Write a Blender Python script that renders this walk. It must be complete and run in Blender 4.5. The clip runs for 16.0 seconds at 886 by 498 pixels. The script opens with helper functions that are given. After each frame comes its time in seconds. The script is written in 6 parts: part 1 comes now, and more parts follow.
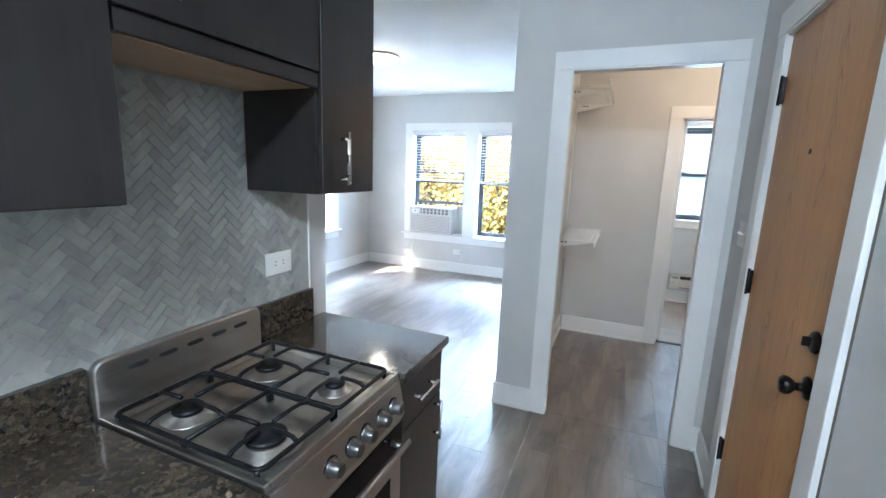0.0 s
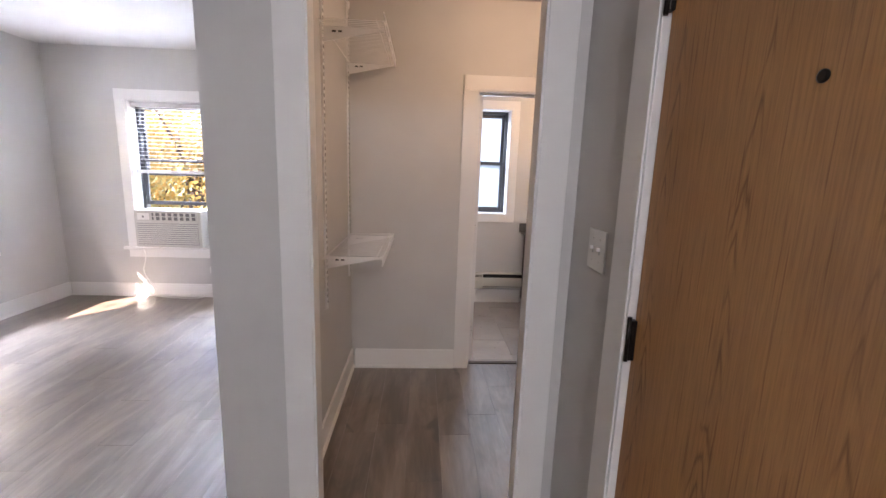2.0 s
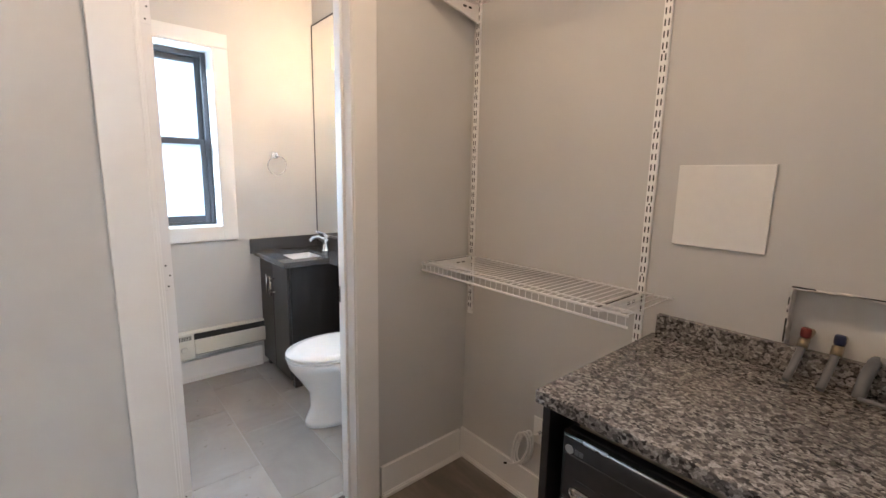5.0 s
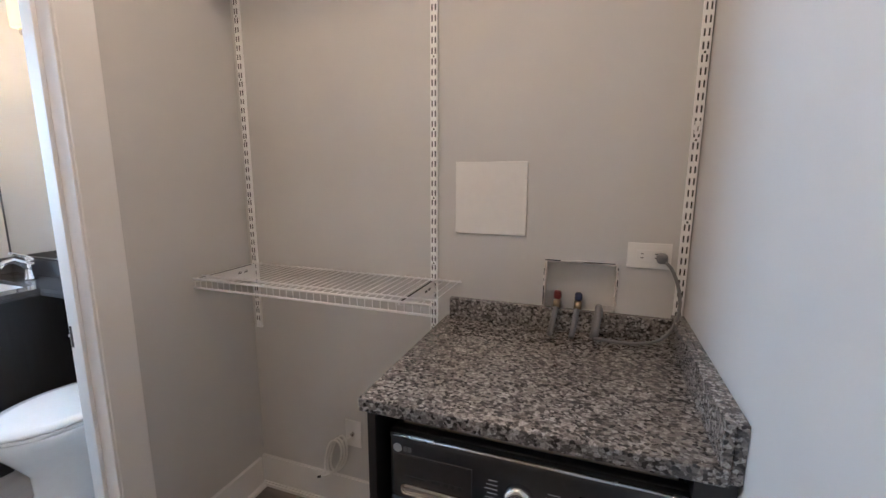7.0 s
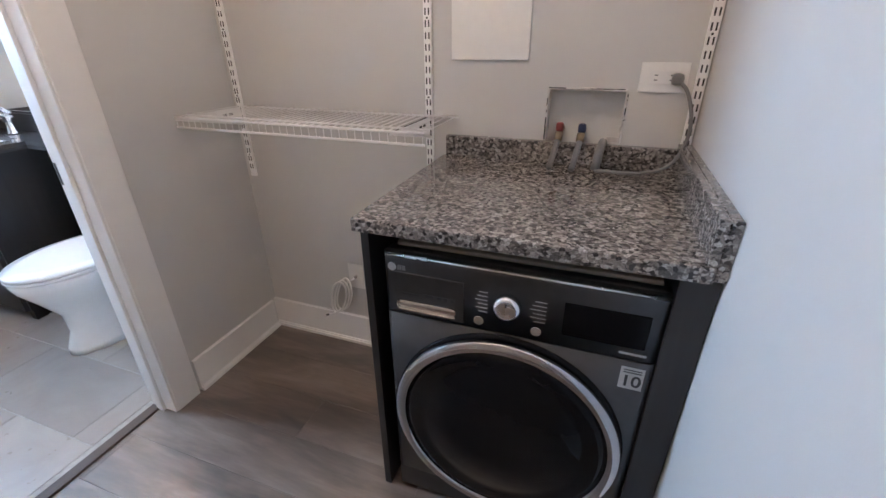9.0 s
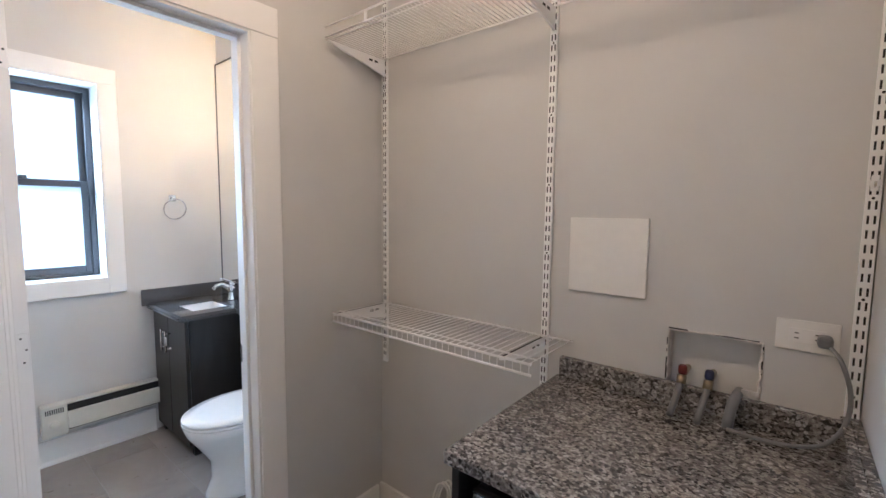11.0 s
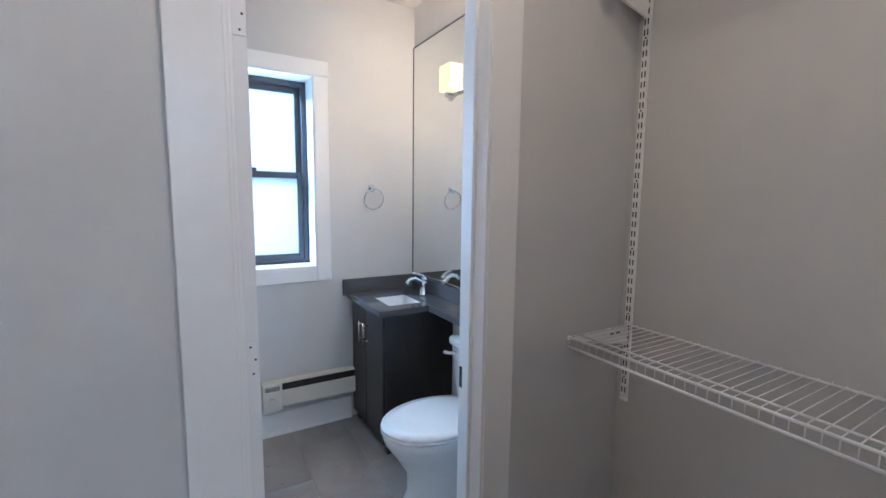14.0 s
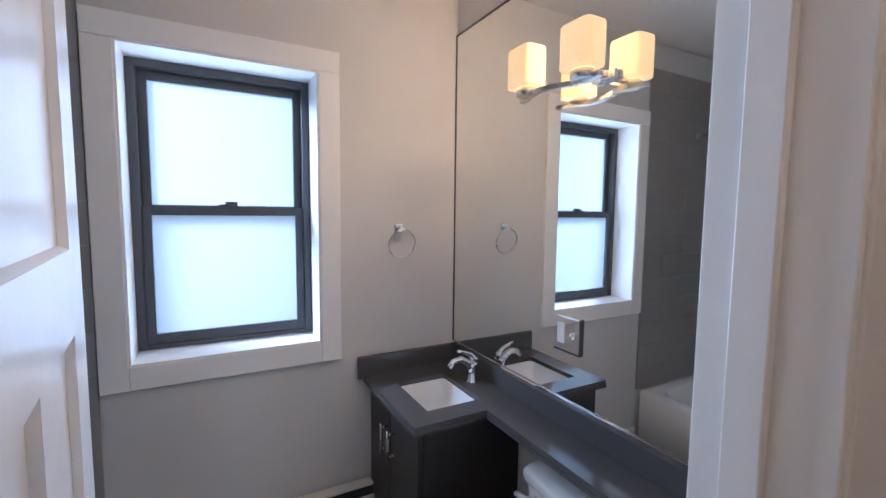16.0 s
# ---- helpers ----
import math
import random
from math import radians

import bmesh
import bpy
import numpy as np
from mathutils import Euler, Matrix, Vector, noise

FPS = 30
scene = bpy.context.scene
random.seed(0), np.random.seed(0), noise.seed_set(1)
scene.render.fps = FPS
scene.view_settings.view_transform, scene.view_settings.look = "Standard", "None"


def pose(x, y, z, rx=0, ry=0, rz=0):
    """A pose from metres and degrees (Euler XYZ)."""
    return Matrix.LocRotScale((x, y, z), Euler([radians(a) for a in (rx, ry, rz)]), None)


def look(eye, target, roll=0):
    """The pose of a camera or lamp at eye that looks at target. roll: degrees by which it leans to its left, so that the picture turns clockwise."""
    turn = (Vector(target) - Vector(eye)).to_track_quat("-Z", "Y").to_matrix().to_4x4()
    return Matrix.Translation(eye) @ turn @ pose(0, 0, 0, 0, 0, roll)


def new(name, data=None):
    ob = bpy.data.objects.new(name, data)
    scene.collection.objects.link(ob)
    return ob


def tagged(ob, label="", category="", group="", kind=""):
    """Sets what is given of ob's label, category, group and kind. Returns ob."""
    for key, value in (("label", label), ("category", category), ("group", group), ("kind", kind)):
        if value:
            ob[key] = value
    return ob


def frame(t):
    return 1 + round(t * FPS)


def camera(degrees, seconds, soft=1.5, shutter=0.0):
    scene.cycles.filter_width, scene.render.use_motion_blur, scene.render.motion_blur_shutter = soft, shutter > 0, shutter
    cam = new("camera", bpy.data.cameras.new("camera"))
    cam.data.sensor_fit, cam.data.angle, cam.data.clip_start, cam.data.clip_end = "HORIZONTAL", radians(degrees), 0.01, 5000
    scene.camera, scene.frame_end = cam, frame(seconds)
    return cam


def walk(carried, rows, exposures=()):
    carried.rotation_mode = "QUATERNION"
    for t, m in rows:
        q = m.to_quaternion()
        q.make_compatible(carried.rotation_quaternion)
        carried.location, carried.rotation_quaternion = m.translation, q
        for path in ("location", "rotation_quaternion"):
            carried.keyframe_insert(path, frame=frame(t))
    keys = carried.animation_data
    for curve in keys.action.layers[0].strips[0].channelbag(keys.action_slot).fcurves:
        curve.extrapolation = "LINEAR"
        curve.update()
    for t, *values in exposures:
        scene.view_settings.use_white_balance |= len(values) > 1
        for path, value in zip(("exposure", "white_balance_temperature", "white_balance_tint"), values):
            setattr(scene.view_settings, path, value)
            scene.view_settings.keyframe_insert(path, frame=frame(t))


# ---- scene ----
cam = camera(92.0, 16.0)
PATH = [
    (0, (0.133, 0.068, 1.523), (-0.623, 1.883, 1.16), 2.1),
    (0.5, (0.095, 0.305, 1.529), (-0.277, 2.239, 1.182), 2.3),
    (1, (0.13, 0.615, 1.522), (-0.003, 2.582, 1.182), 1.9),
    (1.5, (0.155, 0.913, 1.506), (0.162, 2.882, 1.156), 1.9),
    (2, (0.153, 1.269, 1.49), (0.257, 3.232, 1.124), 1.85),
    (2.5, (0.174, 1.599, 1.466), (0.346, 3.555, 1.084), 2.0),
    (3, (0.184, 1.923, 1.443), (0.417, 3.869, 1.044), 2.0),
    (3.2, (0.172, 2.052, 1.428), (0.471, 3.987, 1.021), 1.75),
    (5.3, (0.376, 2.971, 1.371), (1.842, 4.301, 1.081), 0.7),
    (5.5, (0.375, 2.997, 1.388), (1.95, 4.202, 1.129), 0.3),
    (6, (0.371, 3.014, 1.423), (2.116, 3.97, 1.218), -0.1),
    (6.5, (0.363, 3.006, 1.417), (2.186, 3.795, 1.183), 0.2),
    (7, (0.37, 2.993, 1.382), (2.226, 3.652, 1.033), 0.2),
    (7.5, (0.384, 2.983, 1.329), (2.233, 3.532, 0.799), 0.3),
    (8, (0.383, 2.983, 1.265), (2.163, 3.469, 0.495), 0.9),
    (8.2, (0.376, 2.982, 1.241), (2.123, 3.449, 0.386), 1.2),
    (10.3, (0.409, 2.915, 1.341), (2.006, 3.985, 0.789), -0.8),
    (10.5, (0.411, 2.905, 1.371), (1.993, 4.047, 0.932), -0.2),
    (11, (0.407, 2.878, 1.436), (1.95, 4.139, 1.257), 0.6),
    (11.5, (0.393, 2.857, 1.498), (1.917, 4.151, 1.538), 0.5),
    (12, (0.381, 2.844, 1.533), (1.853, 4.188, 1.693), 0.3),
    (12.5, (0.362, 2.847, 1.521), (1.659, 4.367, 1.616), 0.4),
    (13, (0.366, 2.926, 1.488), (1.46, 4.599, 1.434), 0.4),
    (13.5, (0.392, 3.15, 1.463), (1.427, 4.855, 1.312), 0.6),
    (14, (0.454, 3.38, 1.437), (1.458, 5.094, 1.204), 0.7),
    (14.5, (0.596, 3.631, 1.434), (1.538, 5.379, 1.193), 1.1),
    (15, (0.682, 3.858, 1.441), (1.597, 5.619, 1.195), 1.0),
    (15.5, (0.71, 4.092, 1.476), (1.617, 5.858, 1.232), 0.8),
    (16, (0.695, 4.176, 1.571), (1.646, 5.928, 1.403), 0.6),
]
EXPOSURES = [(0, 4.76, 5750, 10), (0.5, 4.44, 5950, 13), (1.0, 4.3, 6050, 14), (1.5, 4.25, 6350, 18), (2.0, 4.25, 7050, 29), (2.5, 4.49, 7200, 29), (3.2, 4.6, 7300, 29),
             (5.3, 4.84, 6300, 17), (6.5, 4.69, 6100, 17), (7.5, 4.98, 5650, 18), (8.2, 5.2, 5600, 19), (10.3, 5.05, 5800, 16), (11, 4.8, 5750, 16), (12, 4.31, 5750, 16), (13, 4.26, 5650, 16),
             (14, 4.33, 5150, 13), (15, 4.22, 4950, 13), (15.5, 3.95, 4950, 15), (16, 3.68, 5850, 24)]
walk(cam, [(t, look(eye, target, roll)) for t, eye, target, roll in PATH], EXPOSURES)


# ---- world, sun and exposure ----
SUN_TO = Vector((0.78, 0.98, -1.0)).normalized()
world = bpy.data.worlds.new("sky_world")
scene.world = world
world.use_nodes = True
wn = world.node_tree.nodes
sky = wn.new("ShaderNodeTexSky")
sky.sky_type = "NISHITA"
sky.sun_disc = False
sky.sun_elevation = math.asin(-SUN_TO.z)
sky.sun_rotation = math.atan2(-SUN_TO.x, -SUN_TO.y)
wn["Background"].inputs["Strength"].default_value = 0.13
world.node_tree.links.new(sky.outputs[0], wn["Background"].inputs["Color"])


def lamp(name, kind, m, energy, color, size=0.0, size_y=0.0, angle=0.0):
    data = bpy.data.lights.new(name, kind)
    data.energy, data.color = energy, color
    if kind == "AREA":
        data.shape, data.size, data.size_y = "RECTANGLE", size, size_y
    elif kind == "SUN":
        data.angle = angle
    else:
        data.shadow_soft_size = size
    ob = new(name, data)
    ob.matrix_world = m
    return ob


LXO = -3.95
lamp("sun", "SUN", look((0, 0, 20), Vector((0, 0, 20)) + SUN_TO), 4.0, (1.0, 0.93, 0.82), angle=radians(0.5))
lamp("bath_window_light", "AREA", look((0.76, 6.62, 1.6), (0.76, 5, 1.45)), 5.0, (0.58, 0.81, 1.0), 0.9, 1.4)
lamp("living_sky_light", "AREA", look((-1.95, 7.45, 2.82), (-1.95, 3.2, 0.2)), 47, (0.60, 0.80, 1.0), 1.9, 0.9)
lamp("side_sky_light", "AREA", look((LXO - 1.2, 4.69, 2.82), (-1.0, 4.69, 0.2)), 45, (0.60, 0.80, 1.0), 1.0, 0.9)
# added fill for kitchen and entry wall, from an assumed lamp out of view
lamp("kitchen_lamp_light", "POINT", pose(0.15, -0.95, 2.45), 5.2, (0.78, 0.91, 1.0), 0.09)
lamp("closet_lamp_light", "POINT", pose(0.74, 3.55, 2.43), 0.58, (1.0, 0.73, 0.48), 0.03)
lamp("living_lamp_light", "POINT", pose(-2.2, 3.92, 2.44), 0.12, (1.0, 0.85, 0.68), 0.09)

# ---- materials ----


class Mat:
    """A node material under construction: a Principled shader with texture nodes."""

    def __init__(self, name, color=(0.8, 0.8, 0.8), rough=0.5, metal=0.0, **more):
        self.m = bpy.data.materials.new(name)
        self.m.use_nodes = True
        self.t = self.m.node_tree
        self.b = self.t.nodes["Principled BSDF"]
        self.put("Base Color", (*color, 1))
        self.put("Roughness", rough)
        self.put("Metallic", metal)
        for k, v in more.items():
            self.put(k.replace("_", " "), v)

    def put(self, key, value):
        self.b.inputs[key].default_value = value

    def node(self, kind, **inputs):
        n = self.t.nodes.new(kind)
        for k, v in inputs.items():
            n.inputs[k].default_value = v
        return n

    def link(self, a, b):
        self.t.links.new(a, b)

    def coords(self, scale=(1, 1, 1), rand=0.0, which="Object"):
        tc = self.node("ShaderNodeTexCoord")
        mp = self.node("ShaderNodeMapping")
        mp.inputs["Scale"].default_value = scale
        self.link(tc.outputs[which], mp.inputs["Vector"])
        if rand:
            oi = self.node("ShaderNodeObjectInfo")
            mu = self.node("ShaderNodeVectorMath")
            mu.operation = "SCALE"
            mu.inputs[0].default_value = (rand, rand * 1.7, rand * 0.6)
            self.link(oi.outputs["Random"], mu.inputs["Scale"])
            self.link(mu.outputs[0], mp.inputs["Location"])
        return mp.outputs[0]

    def noise(self, vec, scale, detail=4.0, rough=0.55, distort=0.0):
        n = self.node("ShaderNodeTexNoise", Scale=scale, Detail=detail, Roughness=rough, Distortion=distort)
        self.link(vec, n.inputs["Vector"])
        return n.outputs["Fac"]

    def ramp(self, fac, *stops):
        r = self.node("ShaderNodeValToRGB")
        while len(r.color_ramp.elements) < len(stops):
            r.color_ramp.elements.new(0.5)
        for e, (p, c) in zip(r.color_ramp.elements, stops):
            e.position, e.color = p, (*c, 1)
        self.link(fac, r.inputs[0])
        return r.outputs[0]

    def mix(self, fac, a, b, blend="MIX"):
        n = self.node("ShaderNodeMix")
        n.data_type, n.blend_type = "RGBA", blend
        for sock, v in ((n.inputs[0], fac), (n.inputs[6], a), (n.inputs[7], b)):
            if isinstance(v, (int, float)):
                sock.default_value = v
            elif isinstance(v, tuple):
                sock.default_value = (*v, 1)
            else:
                self.link(v, sock)
        return n.outputs[2]

    def color(self, sock):
        self.link(sock, self.b.inputs["Base Color"])
        return self

    def bump(self, fac, strength=0.1, dist=0.002):
        n = self.node("ShaderNodeBump", Strength=strength, Distance=dist)
        self.link(fac, n.inputs["Height"])
        self.link(n.outputs[0], self.b.inputs["Normal"])
        return self

    def rough(self, fac, lo, hi):
        n = self.node("ShaderNodeMapRange")
        n.inputs["To Min"].default_value, n.inputs["To Max"].default_value = lo, hi
        self.link(fac, n.inputs["Value"])
        self.link(n.outputs[0], self.b.inputs["Roughness"])
        return self


def paint(name, color, rough, wobble=0.04, roller=260):
    p = Mat(name, color, rough)
    v = p.coords()
    big = p.noise(v, 1.6, 3)
    lo, hi = tuple(c * (1 - wobble) for c in color), tuple(min(1, c * (1 + wobble)) for c in color)
    p.color(p.ramp(big, (0.3, lo), (0.7, hi)))
    p.bump(p.noise(v, roller, 2), 0.12, 0.001)
    p.rough(p.noise(v, 9, 3), rough - 0.06, rough + 0.06)
    return p.m


M_WALL = paint("wall_paint", (0.60, 0.59, 0.57), 0.62)
M_CEIL = paint("ceiling_paint", (0.72, 0.71, 0.69), 0.85)
M_TRIM = paint("trim_paint", (0.82, 0.81, 0.79), 0.32, 0.02, 90)
M_DOORW = paint("door_enamel", (0.82, 0.81, 0.80), 0.22, 0.02, 70)


def plain(name, color, rough, metal=0.0, speck=0.0, scale=40, **more):
    p = Mat(name, color, rough, metal, **more)
    v = p.coords()
    n = p.noise(v, scale, 4)
    w = (0.015 if min(color) > 0.5 else 0.05) + speck
    p.color(p.ramp(n, (0.3, tuple(c * (1 - w) for c in color)), (0.7, tuple(min(1, c * (1 + w)) for c in color))))
    p.rough(p.noise(v, scale * 0.3, 3), max(0.02, rough - 0.05), rough + 0.06)
    return p.m


M_PLASTIC = plain("white_plastic", (0.80, 0.79, 0.76), 0.35)
M_ACPLASTIC = plain("off_white_plastic", (0.58, 0.57, 0.54), 0.45)
M_WIRE = plain("white_vinyl_coating", (0.88, 0.88, 0.87), 0.35)
M_PORC = plain("white_porcelain", (0.82, 0.82, 0.81), 0.08)
M_BRONZE = plain("oil_rubbed_bronze", (0.018, 0.014, 0.012), 0.28, 0.6)
M_BLACKIRON = plain("black_enamelled_iron", (0.008, 0.008, 0.009), 0.42, 0.0, 0.2, Specular_IOR_Level=0.25)
M_DARKMETAL = plain("dark_window_metal", (0.085, 0.088, 0.095), 0.4, 0.3)
M_DARKSLOT = plain("dark_slot", (0.015, 0.015, 0.015), 0.7)
M_CHROME = plain("chrome", (0.82, 0.83, 0.85), 0.07, 1.0)
M_NICKEL = plain("brushed_nickel", (0.62, 0.60, 0.57), 0.26, 1.0)
M_GRAPHITE = plain("graphite_steel", (0.085, 0.084, 0.086), 0.36, 0.9)
M_KNOB = plain("dark_steel", (0.16, 0.155, 0.15), 0.3, 0.9)
M_TAN = plain("tan_chipboard", (0.34, 0.30, 0.25), 0.6)
M_GREYPLASTIC = plain("grey_plastic", (0.17, 0.17, 0.175), 0.42)
M_BLACKGLASS = plain("black_glass", (0.005, 0.005, 0.006), 0.08, Specular_IOR_Level=0.14)
M_DARKCHROME = plain("dark_chrome", (0.46, 0.46, 0.48), 0.1, 1.0)
M_RED = plain("red_plastic", (0.16, 0.02, 0.016), 0.45)
M_BLUE = plain("blue_plastic", (0.018, 0.025, 0.07), 0.45)
M_BRASS = plain("dull_brass", (0.34, 0.27, 0.18), 0.38, 0.9)
M_CREAM = plain("cream_enamel", (0.68, 0.65, 0.57), 0.4)
M_GROUT = plain("grey_grout", (0.40, 0.385, 0.36), 0.9, 0.0, 0.1)
M_DARKGROUT = plain("dark_gap", (0.05, 0.042, 0.036), 0.8)
# brown that imitates the shade next to the entry door casing
M_CASING_SHADE = plain("brown_shade", (0.13, 0.105, 0.085), 0.8)
M_DRYWALL = plain("torn_drywall", (0.66, 0.63, 0.60), 0.9, 0.0, 0.2)
M_PRINT = plain("silver_print", (0.5, 0.5, 0.5), 0.4, 0.3)
M_INK = plain("dark_print", (0.03, 0.03, 0.035), 0.5)
M_MIRROR = Mat("mirror_silver", (0.90, 0.92, 0.91), 0.015, 1.0).m
M_GLASS = Mat("window_glass", (1, 1, 1), 0.0, Transmission_Weight=1.0, IOR=1.03).m


def frosted():
    p = Mat("frosted_glass", (0.93, 0.95, 0.97), 0.5)
    tr = p.node("ShaderNodeBsdfTranslucent")
    tr.inputs["Color"].default_value = (0.285, 0.295, 0.305, 1)
    gl = p.node("ShaderNodeBsdfGlossy", Roughness=0.35)
    mixer = p.node("ShaderNodeMixShader", Fac=0.06)
    p.link(tr.outputs[0], mixer.inputs[1])
    p.link(gl.outputs[0], mixer.inputs[2])
    p.link(mixer.outputs[0], p.t.nodes["Material Output"].inputs["Surface"])
    return p.m


M_FROST = frosted()


def screen_mesh():
    p = Mat("insect_screen", (0.31, 0.31, 0.31), 0.7)
    tr = p.node("ShaderNodeBsdfTransparent")
    mixer = p.node("ShaderNodeMixShader", Fac=0.42)
    p.link(tr.outputs[0], mixer.inputs[1])
    p.link(p.b.outputs[0], mixer.inputs[2])
    p.link(mixer.outputs[0], p.t.nodes["Material Output"].inputs["Surface"])
    return p.m


M_SCREEN = screen_mesh()


def shade_glass(name, color, strength, base=(0.9, 0.86, 0.78)):
    p = Mat(name, base, 0.35)
    p.put("Emission Color", (*color, 1))
    v = p.coords((1, 1, 1))
    n = p.node("ShaderNodeMapRange")
    n.inputs["To Min"].default_value, n.inputs["To Max"].default_value = strength * 0.85, strength * 1.15
    p.link(p.noise(v, 14, 2), n.inputs["Value"])
    p.link(n.outputs[0], p.b.inputs["Emission Strength"])
    return p.m


M_SHADE = shade_glass("lit_opal_glass", (1.0, 0.66, 0.28), 0.052, (0.80, 0.60, 0.34))
M_DOME = shade_glass("lit_dome_glass", (1.0, 0.80, 0.56), 0.42)


def steel():
    p = Mat("brushed_stainless", (0.62, 0.60, 0.58), 0.28, 1.0)
    v = p.coords((6, 1.2, 160))
    n = p.noise(v, 5, 4)
    p.color(p.ramp(n, (0.3, (0.47, 0.44, 0.41)), (0.7, (0.58, 0.55, 0.52))))
    p.rough(p.noise(p.coords(), 6, 3), 0.26, 0.38)
    return p.bump(n, 0.05, 0.0006).m


M_STEEL = steel()


def granite(name, stops, scale, stretch=(1.0, 1.0, 1.0), fleck=(0.02, 0.018, 0.018)):
    """Interlocked crystals: warped cells in a few mineral tones, dark mica flecks and a faint cloud."""
    p = Mat(name, (0.3, 0.29, 0.28), 0.16)
    v = p.coords(stretch)
    nz = p.node("ShaderNodeTexNoise", Scale=scale * 0.7, Detail=2.0)
    sc = p.node("ShaderNodeVectorMath")
    sc.operation = "SCALE"
    sc.inputs["Scale"].default_value = 1.2 / scale
    warp = p.node("ShaderNodeVectorMath")
    warp.operation = "ADD"
    p.link(v, nz.inputs["Vector"])
    p.link(nz.outputs["Color"], sc.inputs[0])
    p.link(v, warp.inputs[0])
    p.link(sc.outputs[0], warp.inputs[1])
    vo = p.node("ShaderNodeTexVoronoi", Scale=scale, Randomness=1.0)
    p.link(warp.outputs[0], vo.inputs["Vector"])
    sep = p.node("ShaderNodeSeparateColor")
    p.link(vo.outputs["Color"], sep.inputs[0])
    base = p.ramp(sep.outputs[0], *stops)
    base.node.color_ramp.interpolation = "CONSTANT"
    fine = p.ramp(p.noise(v, scale * 2.2, 3), (0.35, (0.62, 0.62, 0.62)), (0.65, (1.15, 1.15, 1.15)))
    cloud = p.ramp(p.noise(v, 9, 3), (0.3, (0.85, 0.85, 0.85)), (0.7, (1.1, 1.1, 1.1)))
    stone = p.mix(1.0, p.mix(1.0, base, fine, "MULTIPLY"), cloud, "MULTIPLY")
    mica = p.ramp(p.noise(v, scale * 1.1, 3, 0.6, 0.5), (0.60, (0.0, 0.0, 0.0)), (0.66, (1.0, 1.0, 1.0)))
    p.color(p.mix(mica, stone, fleck))
    p.put("Coat Weight", 0.5)
    p.put("Coat Roughness", 0.08)
    return p.rough(p.noise(v, 30, 2), 0.06, 0.14).m


M_GRANITE = granite("grey_granite", ((0.0, (0.040, 0.037, 0.036)), (0.16, (0.105, 0.095, 0.089)), (0.36, (0.21, 0.19, 0.175)), (0.66, (0.335, 0.312, 0.29)), (0.88, (0.44, 0.42, 0.395))), 150, (1.15, 0.85, 1.0))
M_GRANITEK = granite("brown_granite", ((0.0, (0.032, 0.026, 0.022)), (0.22, (0.050, 0.038, 0.027)), (0.5, (0.072, 0.054, 0.036)), (0.80, (0.10, 0.079, 0.056)), (0.95, (0.045, 0.038, 0.034))), 90, (1.0, 1.0, 1.0), (0.022, 0.018, 0.015))
M_QUARTZ = plain("dark_grey_quartz", (0.085, 0.083, 0.084), 0.07, 0.0, 0.08, 300)


def wood(name, dark, light, rough, scale, rand=0.0, coat=0.0, axis="z", contrast=(0.25, 0.75)):
    p = Mat(name, light, rough)
    s = {"z": (7, 7, 0.55), "y": (6, 0.8, 6), "x": (0.55, 7, 7)}[axis]
    v = p.coords(tuple(c * scale for c in s), rand)
    broad = p.noise(v, 1.3, 4, 0.6, 1.6)
    fine_v = p.coords(tuple(c * scale * (6 if c > 1 else 2.5) for c in s), rand)
    fine = p.noise(fine_v, 2.2, 5, 0.7)
    col = p.ramp(broad, (contrast[0], dark), (contrast[1], light))
    grain = p.ramp(fine, (0.3, (0.84, 0.83, 0.82)), (0.62, (1.04, 1.04, 1.04)))
    out = p.mix(0.8, col, grain, "MULTIPLY")
    if rand:
        oi = p.node("ShaderNodeObjectInfo")
        tone = p.ramp(oi.outputs["Random"], (0.0, (0.80, 0.79, 0.78)), (0.5, (1.0, 1.0, 1.0)), (1.0, (1.15, 1.14, 1.12)))
        out = p.mix(1.0, out, tone, "MULTIPLY")
    p.color(out)
    p.put("Coat Weight", coat)
    p.put("Coat Roughness", 0.3)
    p.bump(fine, 0.10, 0.0008)
    return p.rough(fine, rough - 0.06, rough + 0.08).m


